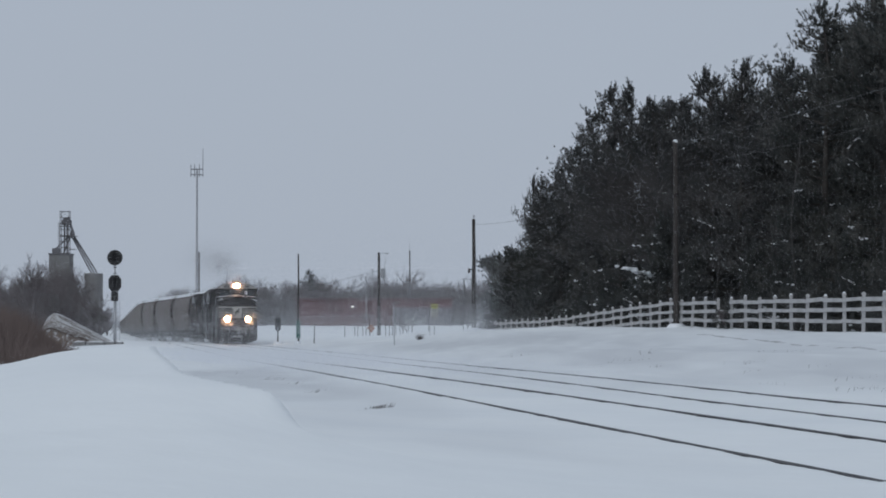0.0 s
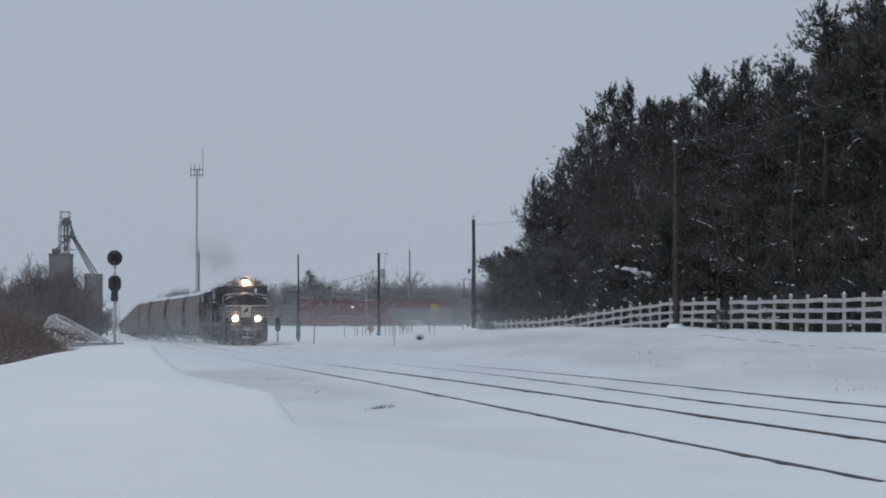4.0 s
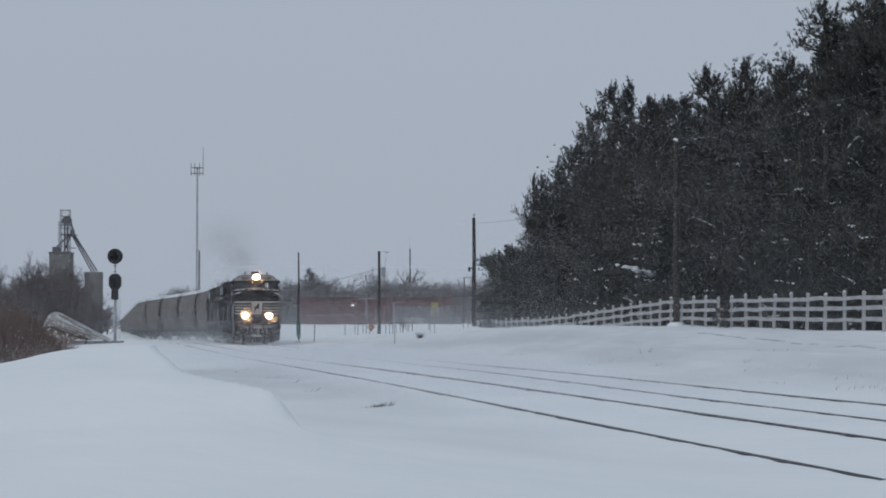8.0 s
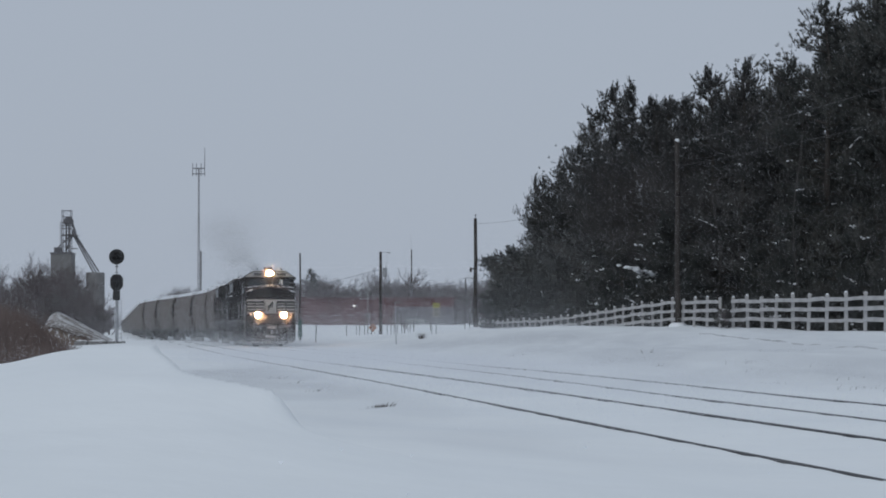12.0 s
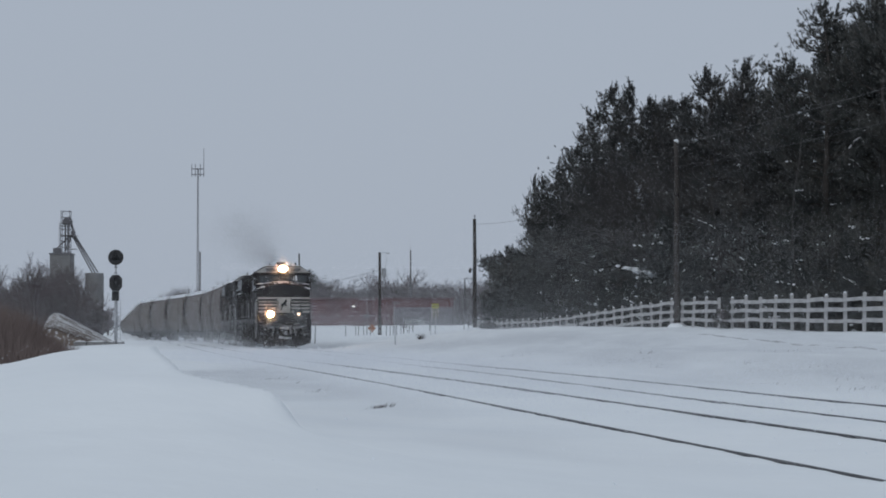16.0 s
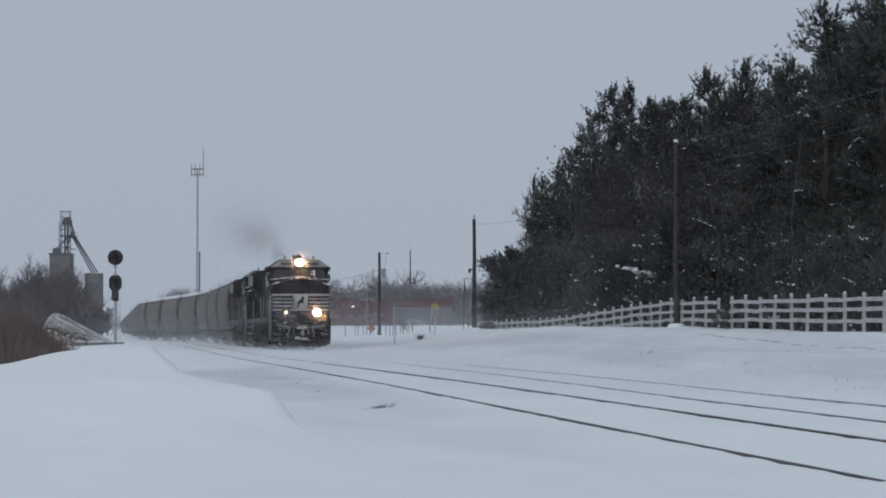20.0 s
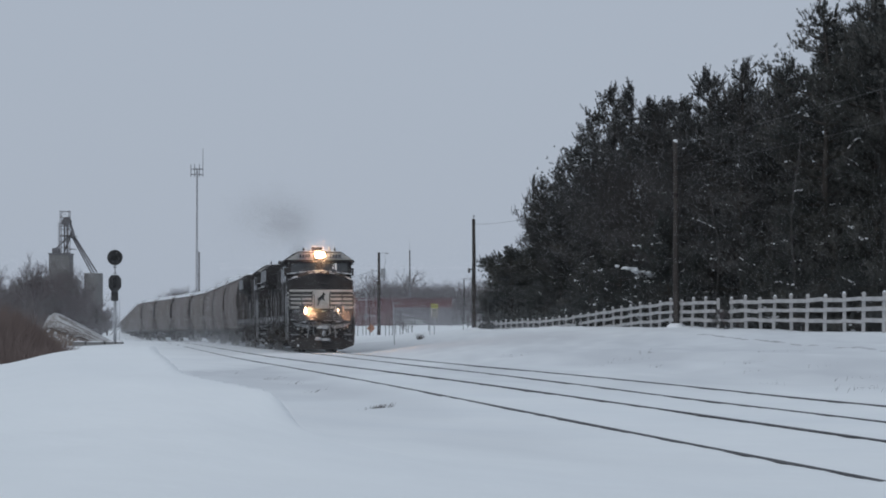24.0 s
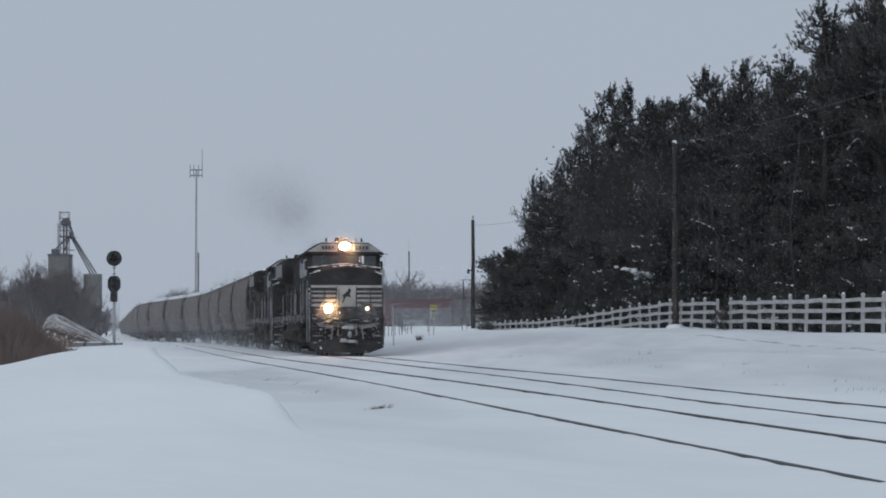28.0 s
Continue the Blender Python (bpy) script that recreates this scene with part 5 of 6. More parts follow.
    for a, b in (((3.5, 2.6, 30.6), (10.6, 3, 19.2)), ((3.2, 2.6, 29.8), (9.0, 3, 18.9)), ((3.4, 2.9, 30.2), (9.8, 3, 19.0)), ((3.0, 2.6, 30.6), (-1.8, 3, 26.2)), ((2.8, 2.2, 30.0), (0.6, 3, 24.9))):
        part("spout", Shape().tube(a, b, 0.22, 0.22, 8), DARKM, m, "steel spout")


grain_elevator()


def radio_mast():
    x, y = -40.6, 400.0
    m = thing("radio_mast", "slim lattice radio mast with a crown of whip antennas", "mast", at=pose(x, y, -0.5))
    s = Shape()
    for k in range(3):
        a = k * 2.094
        s.tube((0.20 * math.cos(a), 0.20 * math.sin(a), 0), (0.10 * math.cos(a), 0.10 * math.sin(a), 28), 0.055, 0.045, 5)
    part("leg", s, DARKM, m)
    s = Shape()
    for k in range(36):
        z = 0.4 + k * 0.77
        r = 0.20 - 0.10 * z / 28
        p = [(r * math.cos(j * 2.094), r * math.sin(j * 2.094), z + (0.38 if j % 2 else 0)) for j in range(4)]
        s.pipe(p, 0.018, 4)
    part("lattice", s, DARKM, m)
    s = Shape().box(-1.05, 1.05, -0.06, 0.06, 28.0, 28.14).box(-0.06, 0.06, -1.0, 1.0, 28.0, 28.14)
    s.box(-1.05, 1.05, -0.06, 0.06, 27.1, 27.22)
    part("crown", s, DARKM, m, "antenna crown")
    for a in (-1.0, -0.4, 0.4):
        part("whip", Shape().tube((a, 0, 26.8), (a, 0, 28.9), 0.065, 0.05, 5), DARKM, m, "short whip antenna")
    part("whip", Shape().tube((0.98, 0, 26.8), (0.98, 0, 31.5), 0.06, 0.04, 5), DARKM, m, "long whip antenna")
    part("cable_sleeve", Shape().tube((0.42, 0, 0), (0.40, 0, 14.4), 0.13, 0.13, 8), DARKM, m, "thicker lower pole beside the lattice")


radio_mast()


def ramp_bank():
    """A low earth bank behind the signal, its flat back covered with snow."""
    m = thing("earth_bank", "snow-covered sloping earth bank with dry grass at its edge", "bank", at=pose(-27.85, 184.0, 0.0))
    s = Shape()
    rings = []
    rnd = random.Random(9)
    for k in range(13):
        u = k / 12
        x = -2.0 + 4.9 * u
        top = (2.55 * (1 - u) + 0.25) * (0.74 + 0.26 * soft(-0.05, 0.12, u))
        w = 1.5 - 0.4 * u
        rings.append([(x - 0.9 * (1 - u) + rnd.uniform(-0.1, 0.1), -w - 0.8, -0.4), (x + rnd.uniform(-.06, .06), -w * 0.55, top * 0.72 + rnd.uniform(-0.08, 0.08)), (x, -0.2, top), (x + 0.1, 0.8, top * 1.02), (x, 2.4, -0.4)])
    s.loft(rings)
    part("earth", s, EARTH, m, "frozen earth dusted with snow")
    c = Shape()
    rings = []
    for k in range(13):
        u = k / 12
        x = -2.05 + 4.9 * u
        top = (2.55 * (1 - u) + 0.27) * (0.74 + 0.26 * soft(-0.05, 0.12, u))
        rings.append([(x - 0.3, -1.35, top * 0.62 + rnd.uniform(-0.06, 0.06)), (x - 0.1, -0.7, top * 0.86 + 0.02), (x, -0.25, top + 0.07), (x + 0.1, 0.8, top + 0.08), (x, 1.1, top - 0.2)])
    c.loft(rings)
    part("snow_cover", c, STREAK, m, "thin streaked snow lying on the bank", True)
    ridge = Shape()
    for k in range(16):   # streaks of bare earth running down the slope
        y0 = -1.2 + 0.13 * k + rnd.uniform(-0.05, 0.05)
        a = rnd.uniform(0.14, 0.7)
        b = min(0.98, a + rnd.uniform(0.12, 0.45))
        ring = []
        for j in range(9):
            u = a + (b - a) * j / 8
            x, top, w = -2.05 + 4.9 * u, 2.55 * (1 - u) + 0.27, 0.012 + 0.02 * rnd.random()
            side = soft(-1.35, -0.25, y0)
            z = top * (0.62 + 0.38 * side) + 0.05 + 0.03 * side
            ring.append([(x, y0 - w, z - 0.06), (x, y0, z + 0.012), (x, y0 + w, z - 0.06)])
        ridge.loft(ring)
    tagged(part("bare_streak", ridge, FROZEN, m, "thin streaks of bare earth"), kind="stuff")
    g = Shape()
    for k in range(420):
        u = rnd.random()
        x, z = -2.3 + 4.4 * u, (2.55 * (1 - u)) * rnd.uniform(0.1, 0.95)
        yy = -0.7 - rnd.random() * 1.2
        dx, h = rnd.uniform(-0.25, 0.25), rnd.uniform(0.2, 0.6)
        g.add([(x, yy, z), (x + 0.03, yy, z), (x + dx, yy - 0.1, z + h)], [(0, 1, 2)])
    tagged(part("dry_grass", g, WEED, m, "dry grass"), kind="stuff")


ramp_bank()


# ---- trees ----
def tuft(s, p, axis, size, rnd, blades=7):
    """A spray of needles at the end of a shoot."""
    q = axis.to_track_quat("Z", "Y")
    for k in range(blades):
        a = 2 * math.pi * (k + rnd.random() * 0.7) / blades
        lean = rnd.uniform(0.35, 1.0)
        tip = p + q @ Vector((math.cos(a) * lean, math.sin(a) * lean, 1.0)).normalized() * size * rnd.uniform(0.7, 1.2)
        side = q @ Vector((-math.sin(a), math.cos(a), 0)) * size * 0.095
        n = len(s.v)
        s.v += [tuple(p - side * 0.4), tuple(p.lerp(tip, 0.55) + side), tuple(tip), tuple(p.lerp(tip, 0.5) - side)]
        s.f.append((n, n + 1, n + 2, n + 3))


def pine(seed, height, spread, low=0.03, tufts=7800, label="", snowy=0.006, load=1.0, needles=None, candles=3, dome=False):
    """A pine: limbs with ragged sprays of needles, and short upright shoots at the limb ends. dome: a broad round head."""
    rnd = random.Random(seed)
    tree = thing("pine_tree", label or "tall dark pine with snow flecks on its branches", "tree", "pines behind the fence")
    s = Shape()
    bends = [(rnd.uniform(-0.15, 0.15), rnd.uniform(-0.15, 0.15)) for _ in range(8)]
    rings = []
    for k, (bx, by) in enumerate(bends):
        r = 0.26 * (1 - k / 7.6) * height / 15
        rings.append([(bx + r * math.cos(a * math.pi / 4), by + r * math.sin(a * math.pi / 4), -0.5 + (height + 0.2) * k / 7) for a in range(8)])
    s.loft(rings)
    limbs, shoots = Shape(), []
    nl = int(height * 5.2)
    for k in range(nl):
        u = low + (1 - low) * (k + rnd.random()) / nl
        z = u * height
        shape = min(1.0, (1 - u) * 2.6 + 0.16) * (0.80 + 0.20 * math.sin(u * 9 + seed))
        if dome:
            shape = math.sqrt(max(0.02, 1 - ((u - 0.36) / 0.68) ** 2)) * (0.86 + 0.14 * math.sin(u * 11 + seed))
        length = spread * shape * rnd.uniform(0.62, 1.12)
        a = rnd.uniform(0, 2 * math.pi)
        rise = rnd.uniform(-0.02, 0.22) + 0.30 * u * u if dome else rnd.uniform(0.05, 0.45) + 0.30 * u
        base = Vector((0, 0, z))
        mid = base + Vector((math.cos(a) * length * 0.55, math.sin(a) * length * 0.55, length * rise * 0.30))
        tip = base + Vector((math.cos(a) * length, math.sin(a) * length, length * rise))
        limbs.tube(base, mid, 0.05, 0.035, 4)
        limbs.tube(mid, tip, 0.035, 0.012, 4)
        shoots.append((base, mid, tip, length))
    weights = [0.3 + sh[3] for sh in shoots]
    crown, caps = Shape(), Shape()

    def fleck(p, k):
        big = rnd.random() < 0.25
        for j in range(5 if big else 1):
            caps.lump(p + Vector((rnd.gauss(0, 0.14 if big else 0.02), rnd.gauss(0, 0.14 if big else 0.02), 0.05 + rnd.gauss(0, 0.03))),
                      load * rnd.uniform(0.02, 0.075), load * rnd.uniform(0.02, 0.075), load * rnd.uniform(0.015, 0.045), 5, 0.5, k + j)
    for k in range(tufts):
        base, mid, tip, length = rnd.choices(shoots, weights)[0]
        u = rnd.random() ** 0.6
        p = base.lerp(mid, u * 2) if u < 0.5 else mid.lerp(tip, u * 2 - 1)
        fan = 0.105 * length * (0.5 + u)
        p = p + Vector((rnd.gauss(0, fan), rnd.gauss(0, fan), rnd.gauss(0.05, 0.16)))
        out = (tip - base).normalized() * 0.8 + Vector((rnd.gauss(0, 0.35), rnd.gauss(0, 0.35), 0.8))
        tuft(crown, p, out, rnd.uniform(0.13, 0.28), rnd, 6)
        if rnd.random() < snowy and u > 0.45:
            fleck(p, k)
    for base, mid, tip, length in shoots:
        for j in range(candles):
            q = mid.lerp(tip, rnd.uniform(0.45, 1.05)) + Vector((rnd.gauss(0, 0.22), rnd.gauss(0, 0.22), 0))
            lean = Vector((rnd.gauss(0, 0.32), rnd.gauss(0, 0.32), 1)) + (tip - base).normalized() * 0.7
            tall = rnd.uniform(0.18, 0.52)
            limbs.tube(q, q + lean * tall, 0.018, 0.008, 3)
            for i in range(int(tall * 14)):
                tuft(crown, q + lean * (tall * (i + rnd.random()) / int(tall * 14)), lean, rnd.uniform(0.13, 0.24), rnd, 5)
    rs = random.Random(seed + 500)
    for base, mid, tip, length in shoots:   # snow lying along a few limbs
        if rs.random() < 0.07:
            a, b = mid.lerp(tip, rs.uniform(0.1, 0.5)), tip + Vector((0, 0, 0.06))
            c = a.lerp(b, 0.5) + Vector((rs.gauss(0, 0.06), rs.gauss(0, 0.06), rs.uniform(-0.05, 0.12)))
            caps.pipe([a + Vector((0, 0, 0.05)), c, b], load * rs.uniform(0.018, 0.04), 5)
    part("trunk", s, BARK, tree, "", True)
    tagged(part("limb_work", limbs, BARK, tree), kind="stuff")
    tagged(part("crown", crown, needles or NEEDLE, tree, "dark needles in ragged sprays"), kind="stuff")
    tagged(part("branch_snow", caps, CRUST, tree, "small loads of snow"), kind="stuff")
    return tree


def bare_branch(s, p, d, length, r, depth, rnd, kids=4):
    q = p + d * length
    s.tube(p, q, r, r * 0.62, 4 if depth > 1 else 3)
    if depth == 0:
        return
    for k in range(kids):
        u = rnd.uniform(0.35, 1.0)
        nd = (d + Vector((rnd.gauss(0, 0.5), rnd.gauss(0, 0.5), rnd.gauss(0.15, 0.3)))).normalized()
        bare_branch(s, p.lerp(q, u), nd, length * rnd.uniform(0.52, 0.78), r * 0.55, depth - 1, rnd, kids)


def bare_tree(seed, height, label="leafless grey tree with fine twigs in the snow haze", group="bare trees", kids=4, depth=4, thick=0.011, twigs=None):
    rnd = random.Random(seed)
    tree = thing("bare_tree", label, "tree", group)
    s, tw = Shape(), Shape()
    s.tube((0, 0, -0.4), (0.1, 0, height * 0.35), 2 * thick * height, 1.3 * thick * height, 7)
    for k in range(6):
        d = Vector((rnd.gauss(0, 0.55), rnd.gauss(0, 0.55), 1)).normalized()
        bare_branch(tw, Vector((0.07, 0, height * rnd.uniform(0.18, 0.35))), d, height * rnd.uniform(0.26, 0.36), thick * height, depth, rnd, kids)
    part("trunk", s, BARK, tree, "", True)
    tagged(part("crown", tw, twigs or TWIG, tree, "fine bare twigs"), kind="stuff")
    return tree


def place(tree, x, y, turn, size, sink=0.1, wide=None):
    m = pose(x, y, ground_z(x, y) - sink, 0, 0, turn)
    tree.matrix_basis = m
    tree.scale = (wide or size, wide or size, size)
    return tree


def planted(source, x, y, turn, size, sink=0.1, wide=None):
    t = copy_thing(source, Matrix())
    return place(t, x, y, turn, size, sink, wide)


def build_pines():
    plain = [pine(1, 15, 3.4), pine(2, 15, 3.0)]
    rimed = [pine(k, 15, w, label="tall dark pine with rimed needles", snowy=0.008, needles=NEEDLE_RIME) for k, w in ((3, 3.8), (4, 3.2))]
    # x, y, height, width factor
    spots = ((21.5, 101, 17.2, 1.15), (19.6, 108, 17.4, 1.1), (18.3, 116, 16.2, 1.05), (17.6, 124, 14.0, 0.95), (15.9, 129, 14.6, 0.95), (15.0, 136, 14.9, 1.0),
             (14.2, 143, 14.2, 0.95), (13.0, 149, 14.6, 1.0), (12.2, 156, 16.2, 1.0), (11.4, 163, 16.8, 0.95), (10.6, 170, 15.9, 0.95), (9.9, 177, 14.0, 0.95),
             (8.7, 184, 12.8, 0.80), (7.55, 187, 12.0, 0.62), (6.95, 188, 12.1, 0.42), (7.9, 191, 10.6, 0.6), (24.0, 112, 18.0, 1.2), (21.0, 128, 16.5, 1.1), (18.0, 145, 15.8, 1.1), (15.5, 165, 16.0, 1.1), (25, 98, 18.5, 1.2), (22.5, 92, 16.5, 1.1), (19.2, 136, 14.6, 1.15), (17.4, 150, 14.8, 1.1), (21.5, 120, 15.2, 1.1))
    rnd, used = random.Random(8), []
    for k, (x, y, h, w) in enumerate(spots):
        src = (plain if y < 121 else rimed)[k % 2]
        t = src if src not in used else copy_thing(src, Matrix())
        used.append(src)
        place(t, x, y, rnd.uniform(0, 360), h / 15, 0.2, w)
    # the rows behind close the gaps
    for k, (x, y, h, w) in enumerate(spots[:14]):
        planted((plain if y < 121 else rimed)[(k + 1) % 2], x + 2.6 + rnd.uniform(-0.6, 0.6), y + 5.5 + rnd.uniform(-1.5, 1.5), rnd.uniform(0, 360), h / 15 * 0.97, 0.2, w * 1.1)
    # lower bushes at the foot of the row
    low = pine(11, 5.5, 2.4, 0.0, 3600, "low bushy dark pine beside the fence", 0.003)
    laden = pine(12, 5.5, 2.2, 0.1, 2400, "low pine with snow loads on its branches", 0.022, 1.15)
    place(laden, 10.4, 142, 0, 0.95)
    for x, y, h in ((16.8, 113, 1.05), (12.4, 133, 1.15), (18.4, 103, 1.0), (9.6, 158, 0.9)):
        planted(laden, x, y, 71 * x, h)
    load, rl = Shape(), random.Random(77)
    for cx, cz, wide, n in ((0.25, 4.55, 0.30, 10), (0.75, 4.42, 0.25, 8), (1.60, 4.30, 0.34, 16), (1.75, 4.12, 0.42, 14), (1.35, 3.95, 0.3, 5)):   # one limb each
        for k in range(n):
            dx = rl.gauss(0, wide)
            load.lump((cx + dx, -1.75 + rl.gauss(0, 0.15), cz - 0.12 * dx + rl.gauss(0, 0.025)), rl.uniform(0.09, 0.27), 0.14, rl.uniform(0.04, 0.115), 9, 0.55, 10 * n + k)
    tagged(part("snow_load", load, CRUST, laden, "heavy snow on a branch", True), kind="stuff")
    shrub = pine(13, 2.2, 1.2, 0.0, 420, "small shrub beside the fence, half buried in snow", 0.05, 1.2)
    place(shrub, 6.2, 172, 10, 0.55)
    for x, y, h in ((9.4, 150, 0.5),):
        planted(shrub, x, y, 50 * x, h)
    broad = pine(14, 6.2, 3.2, 0.10, 6500, "broad low pine with spreading soft branches beside the fence", 0.0015, 1.0, candles=2, dome=True)
    planted(shrub, 12.45, 106.2, 200, 0.52)
    place(broad, 5.0, 178, 0, 1.0)
    planted(broad, 7.3, 181, 130, 0.98)
    planted(broad, 6.2, 183, 60, 1.02)
    planted(broad, 5.2, 186, 310, 0.85)
    planted(broad, 6.6, 187, 240, 0.86)
    place(low, 8.6, 176, 0, 1.0)
    for x, y, h in ((7.6, 184, 1.1), (7.4, 174, 0.8), (9.2, 166, 0.8), (11.0, 152, 0.75), (12.6, 140, 0.8), (14.0, 130, 0.8), (15.8, 118, 0.85), (17.3, 107, 0.85), (18.8, 97, 0.9), (20.0, 92, 0.95)):
        planted(low, x, y, rnd.uniform(0, 360), h)


build_pines()


def build_bare_trees():
    kinds = [bare_tree(21, 10), bare_tree(22, 10), bare_tree(23, 10)]
    rnd = random.Random(14)
    n = 0
    for k in range(120):   # the far tree line behind the building
        y = rnd.uniform(400, 520)
        u = (440 + 430 * (k + rnd.random()) / 120 - 784) / 4292
        px = u * 4292 + 784
        h = 10.2 + 2.6 * math.sin(px * 0.047) + 1.6 * math.sin(px * 0.117 + 1) + rnd.uniform(-1.8, 1.8)
        src = kinds[k % 3]
        t = src if n < 3 else copy_thing(src, Matrix())
        n += 1
        place(t, u * y, y, rnd.uniform(0, 360), h / 10, 0.3 * h, h / 10 * rnd.uniform(0.9, 1.2))
    for k in range(40):   # trees round the elevator
        y = rnd.uniform(430, 560)
        u = (-40 + 230 * (k + rnd.random()) / 40 - 784) / 4292
        h = rnd.uniform(1.0, 1.75) * (0.62 if k > 29 else 1.0)
        planted(kinds[k % 3], u * y, y, rnd.uniform(0, 360), h, 2.6 * h, rnd.uniform(1.0, 1.4) * (0.7 if k > 29 else 1.0))
    for k in range(13):   # taller trees at the foot of the elevator
        y = rnd.uniform(560, 690)
        u = (15 + 122 * (k + rnd.random()) / 13 - 784) / 4292
        h = rnd.uniform(1.4, 2.1)
        planted(kinds[k % 3], u * y, y, rnd.uniform(0, 360), h, 1.2 * h, h * 0.85)
    for k in range(11):   # close against the elevator and between its silos
        y = rnd.uniform(600, 700)
        u = (46 + 112 * (k + rnd.random()) / 11 - 784) / 4292
        h = rnd.uniform(1.75, 2.2) * (0.78 if k > 7 else 1.0)
        planted(kinds[k % 3], u * y, y, rnd.uniform(0, 360), h, 0.6 * h, h * 0.8)
    bush = bare_tree(61, 2.6, "low leafless reddish shrub in front of the building", "shrubs by the building", 4, 3, 0.006)
    place(bush, -4.4, 262, 10, 1.0)
    planted(bush, -3.9, 264, 120, 0.75)
    tagged(planted(bush, 12.2, 105, 60, 0.5), "small leafless shrub grown through the fence", "shrub")
    big = bare_tree(31, 10, "large leafless tree beside the grain elevator", kids=4, depth=4)
    place(big, -67.5, 400, 40, 1.35)
    for k in range(28):   # behind the train
        y = rnd.uniform(440, 520)
        u = (292 + 150 * (k + rnd.random()) / 28 - 784) / 4292
        planted(kinds[k % 3], u * y, y, rnd.uniform(0, 360), rnd.uniform(0.95, 1.15), 2.4, 1.1)


build_bare_trees()


def sapling(x, y, h, seed):
    rnd = random.Random(seed)
    tree = thing("sapling", "slim grey leafless sapling in front of the pines", "tree", "saplings by the pines", pose(x, y, ground_z(x, y) - 0.3))
    pts = [(0.10 * math.sin(k * 0.9 + seed) * k / 3, 0.0, h * k / 8) for k in range(9)]
    part("trunk", Shape().pipe(pts, 0.022, 6), RIME_TWIG, tree, "thin bent stem", True)
    tw = Shape()
    for k in range(9):
        b = Vector(pts[rnd.randint(3, 8)])
        d = Vector((rnd.gauss(0, 0.4), rnd.gauss(0, 0.3), rnd.uniform(0.4, 1.0))).normalized()
        bare_branch(tw, b, d, rnd.uniform(0.4, 0.9), 0.011, 1, rnd, 3)
    tagged(part("crown", tw, RIME_TWIG, tree, "short bare twigs"), kind="stuff")


def build_hardwoods():
    """Slim leafless trees standing among the pines."""
    a = bare_tree(41, 13.5, "slim leafless tree among the pines, rime on its twigs", "hardwoods among the pines", 5, 4, 0.004, RIME_TWIG)
    place(a, 12.4, 147, 30, 0.95, 0.3)
    planted(a, 13.6, 138, 140, 0.85, 0.3)
    for x, y, h, seed in ((15.1, 104, 9.0, 51), (17.7, 97, 10.6, 53), (13.3, 118, 7.2, 54)):
        sapling(x, y, h, seed)
    far = copy_thing(bpy.data.objects["pine_tree.004"], Matrix())
    place(far, -23.2, 420, 30, 0.68, 0.6, 0.62)


build_hardwoods()


def brush():
    """A thicket of brown weeds on the near left."""
    m = thing("weed_thicket", "thicket of dry brown weeds behind the drift", "weeds", at=pose(-11.5, 62, ground_z(-11.5, 62)))
    rnd = random.Random(6)
    g = Shape()
    for k in range(34000):
        x, y = rnd.uniform(-4.0, 1.6), rnd.uniform(-3, 3)
        top = 1.62 - 1.2 * soft(0.1, 1.8, x) + 0.2 * noise.noise((x * 1.3, y * 1.3, 2))
        h = top * rnd.uniform(0.5, 1.1) * (1 - 0.25 * rnd.random())
        dx, dy, w = rnd.gauss(0, 0.25), rnd.gauss(0, 0.22), rnd.uniform(0.002, 0.0045)
        g.add([(x - w, y, -0.3), (x + w, y, -0.3), (x + dx * 0.5 + w, y + dy * 0.5, h * 0.6), (x + dx, y + dy, h), (x + dx * 0.5 - w, y + dy * 0.5, h * 0.6)], [(0, 1, 2, 4), (4, 2, 3)])
    tagged(part("dry_growth", g, WEED, m, "dry brown stems"), kind="stuff")


brush()


def tuft_of_grass(x, y, n, spread, h, seed, lean=0.4):
    rnd = random.Random(seed)
    m = thing("grass_tuft", "dry dark grass poking through the snow", "grass", "grass tufts", pose(x, y, ground_z(x, y)))
    g = Shape()
    for k in range(n):
        a = rnd.gauss(0, spread)
        b = (7.5 * a if lean > 0.5 else 0.0) + rnd.gauss(0, 0.12 + spread * 0.5)
        dx, hh, w = rnd.gauss(lean, 0.5) * h, h * rnd.uniform(0.3, 1.1), rnd.uniform(0.002, 0.005)
        g.add([(a - w, b, -0.05), (a + w, b, -0.05), (a + dx, b + rnd.gauss(0, 0.03), hh)], [(0, 1, 2)])
    tagged(part("dry_grass", g, GRASS, m), kind="stuff")


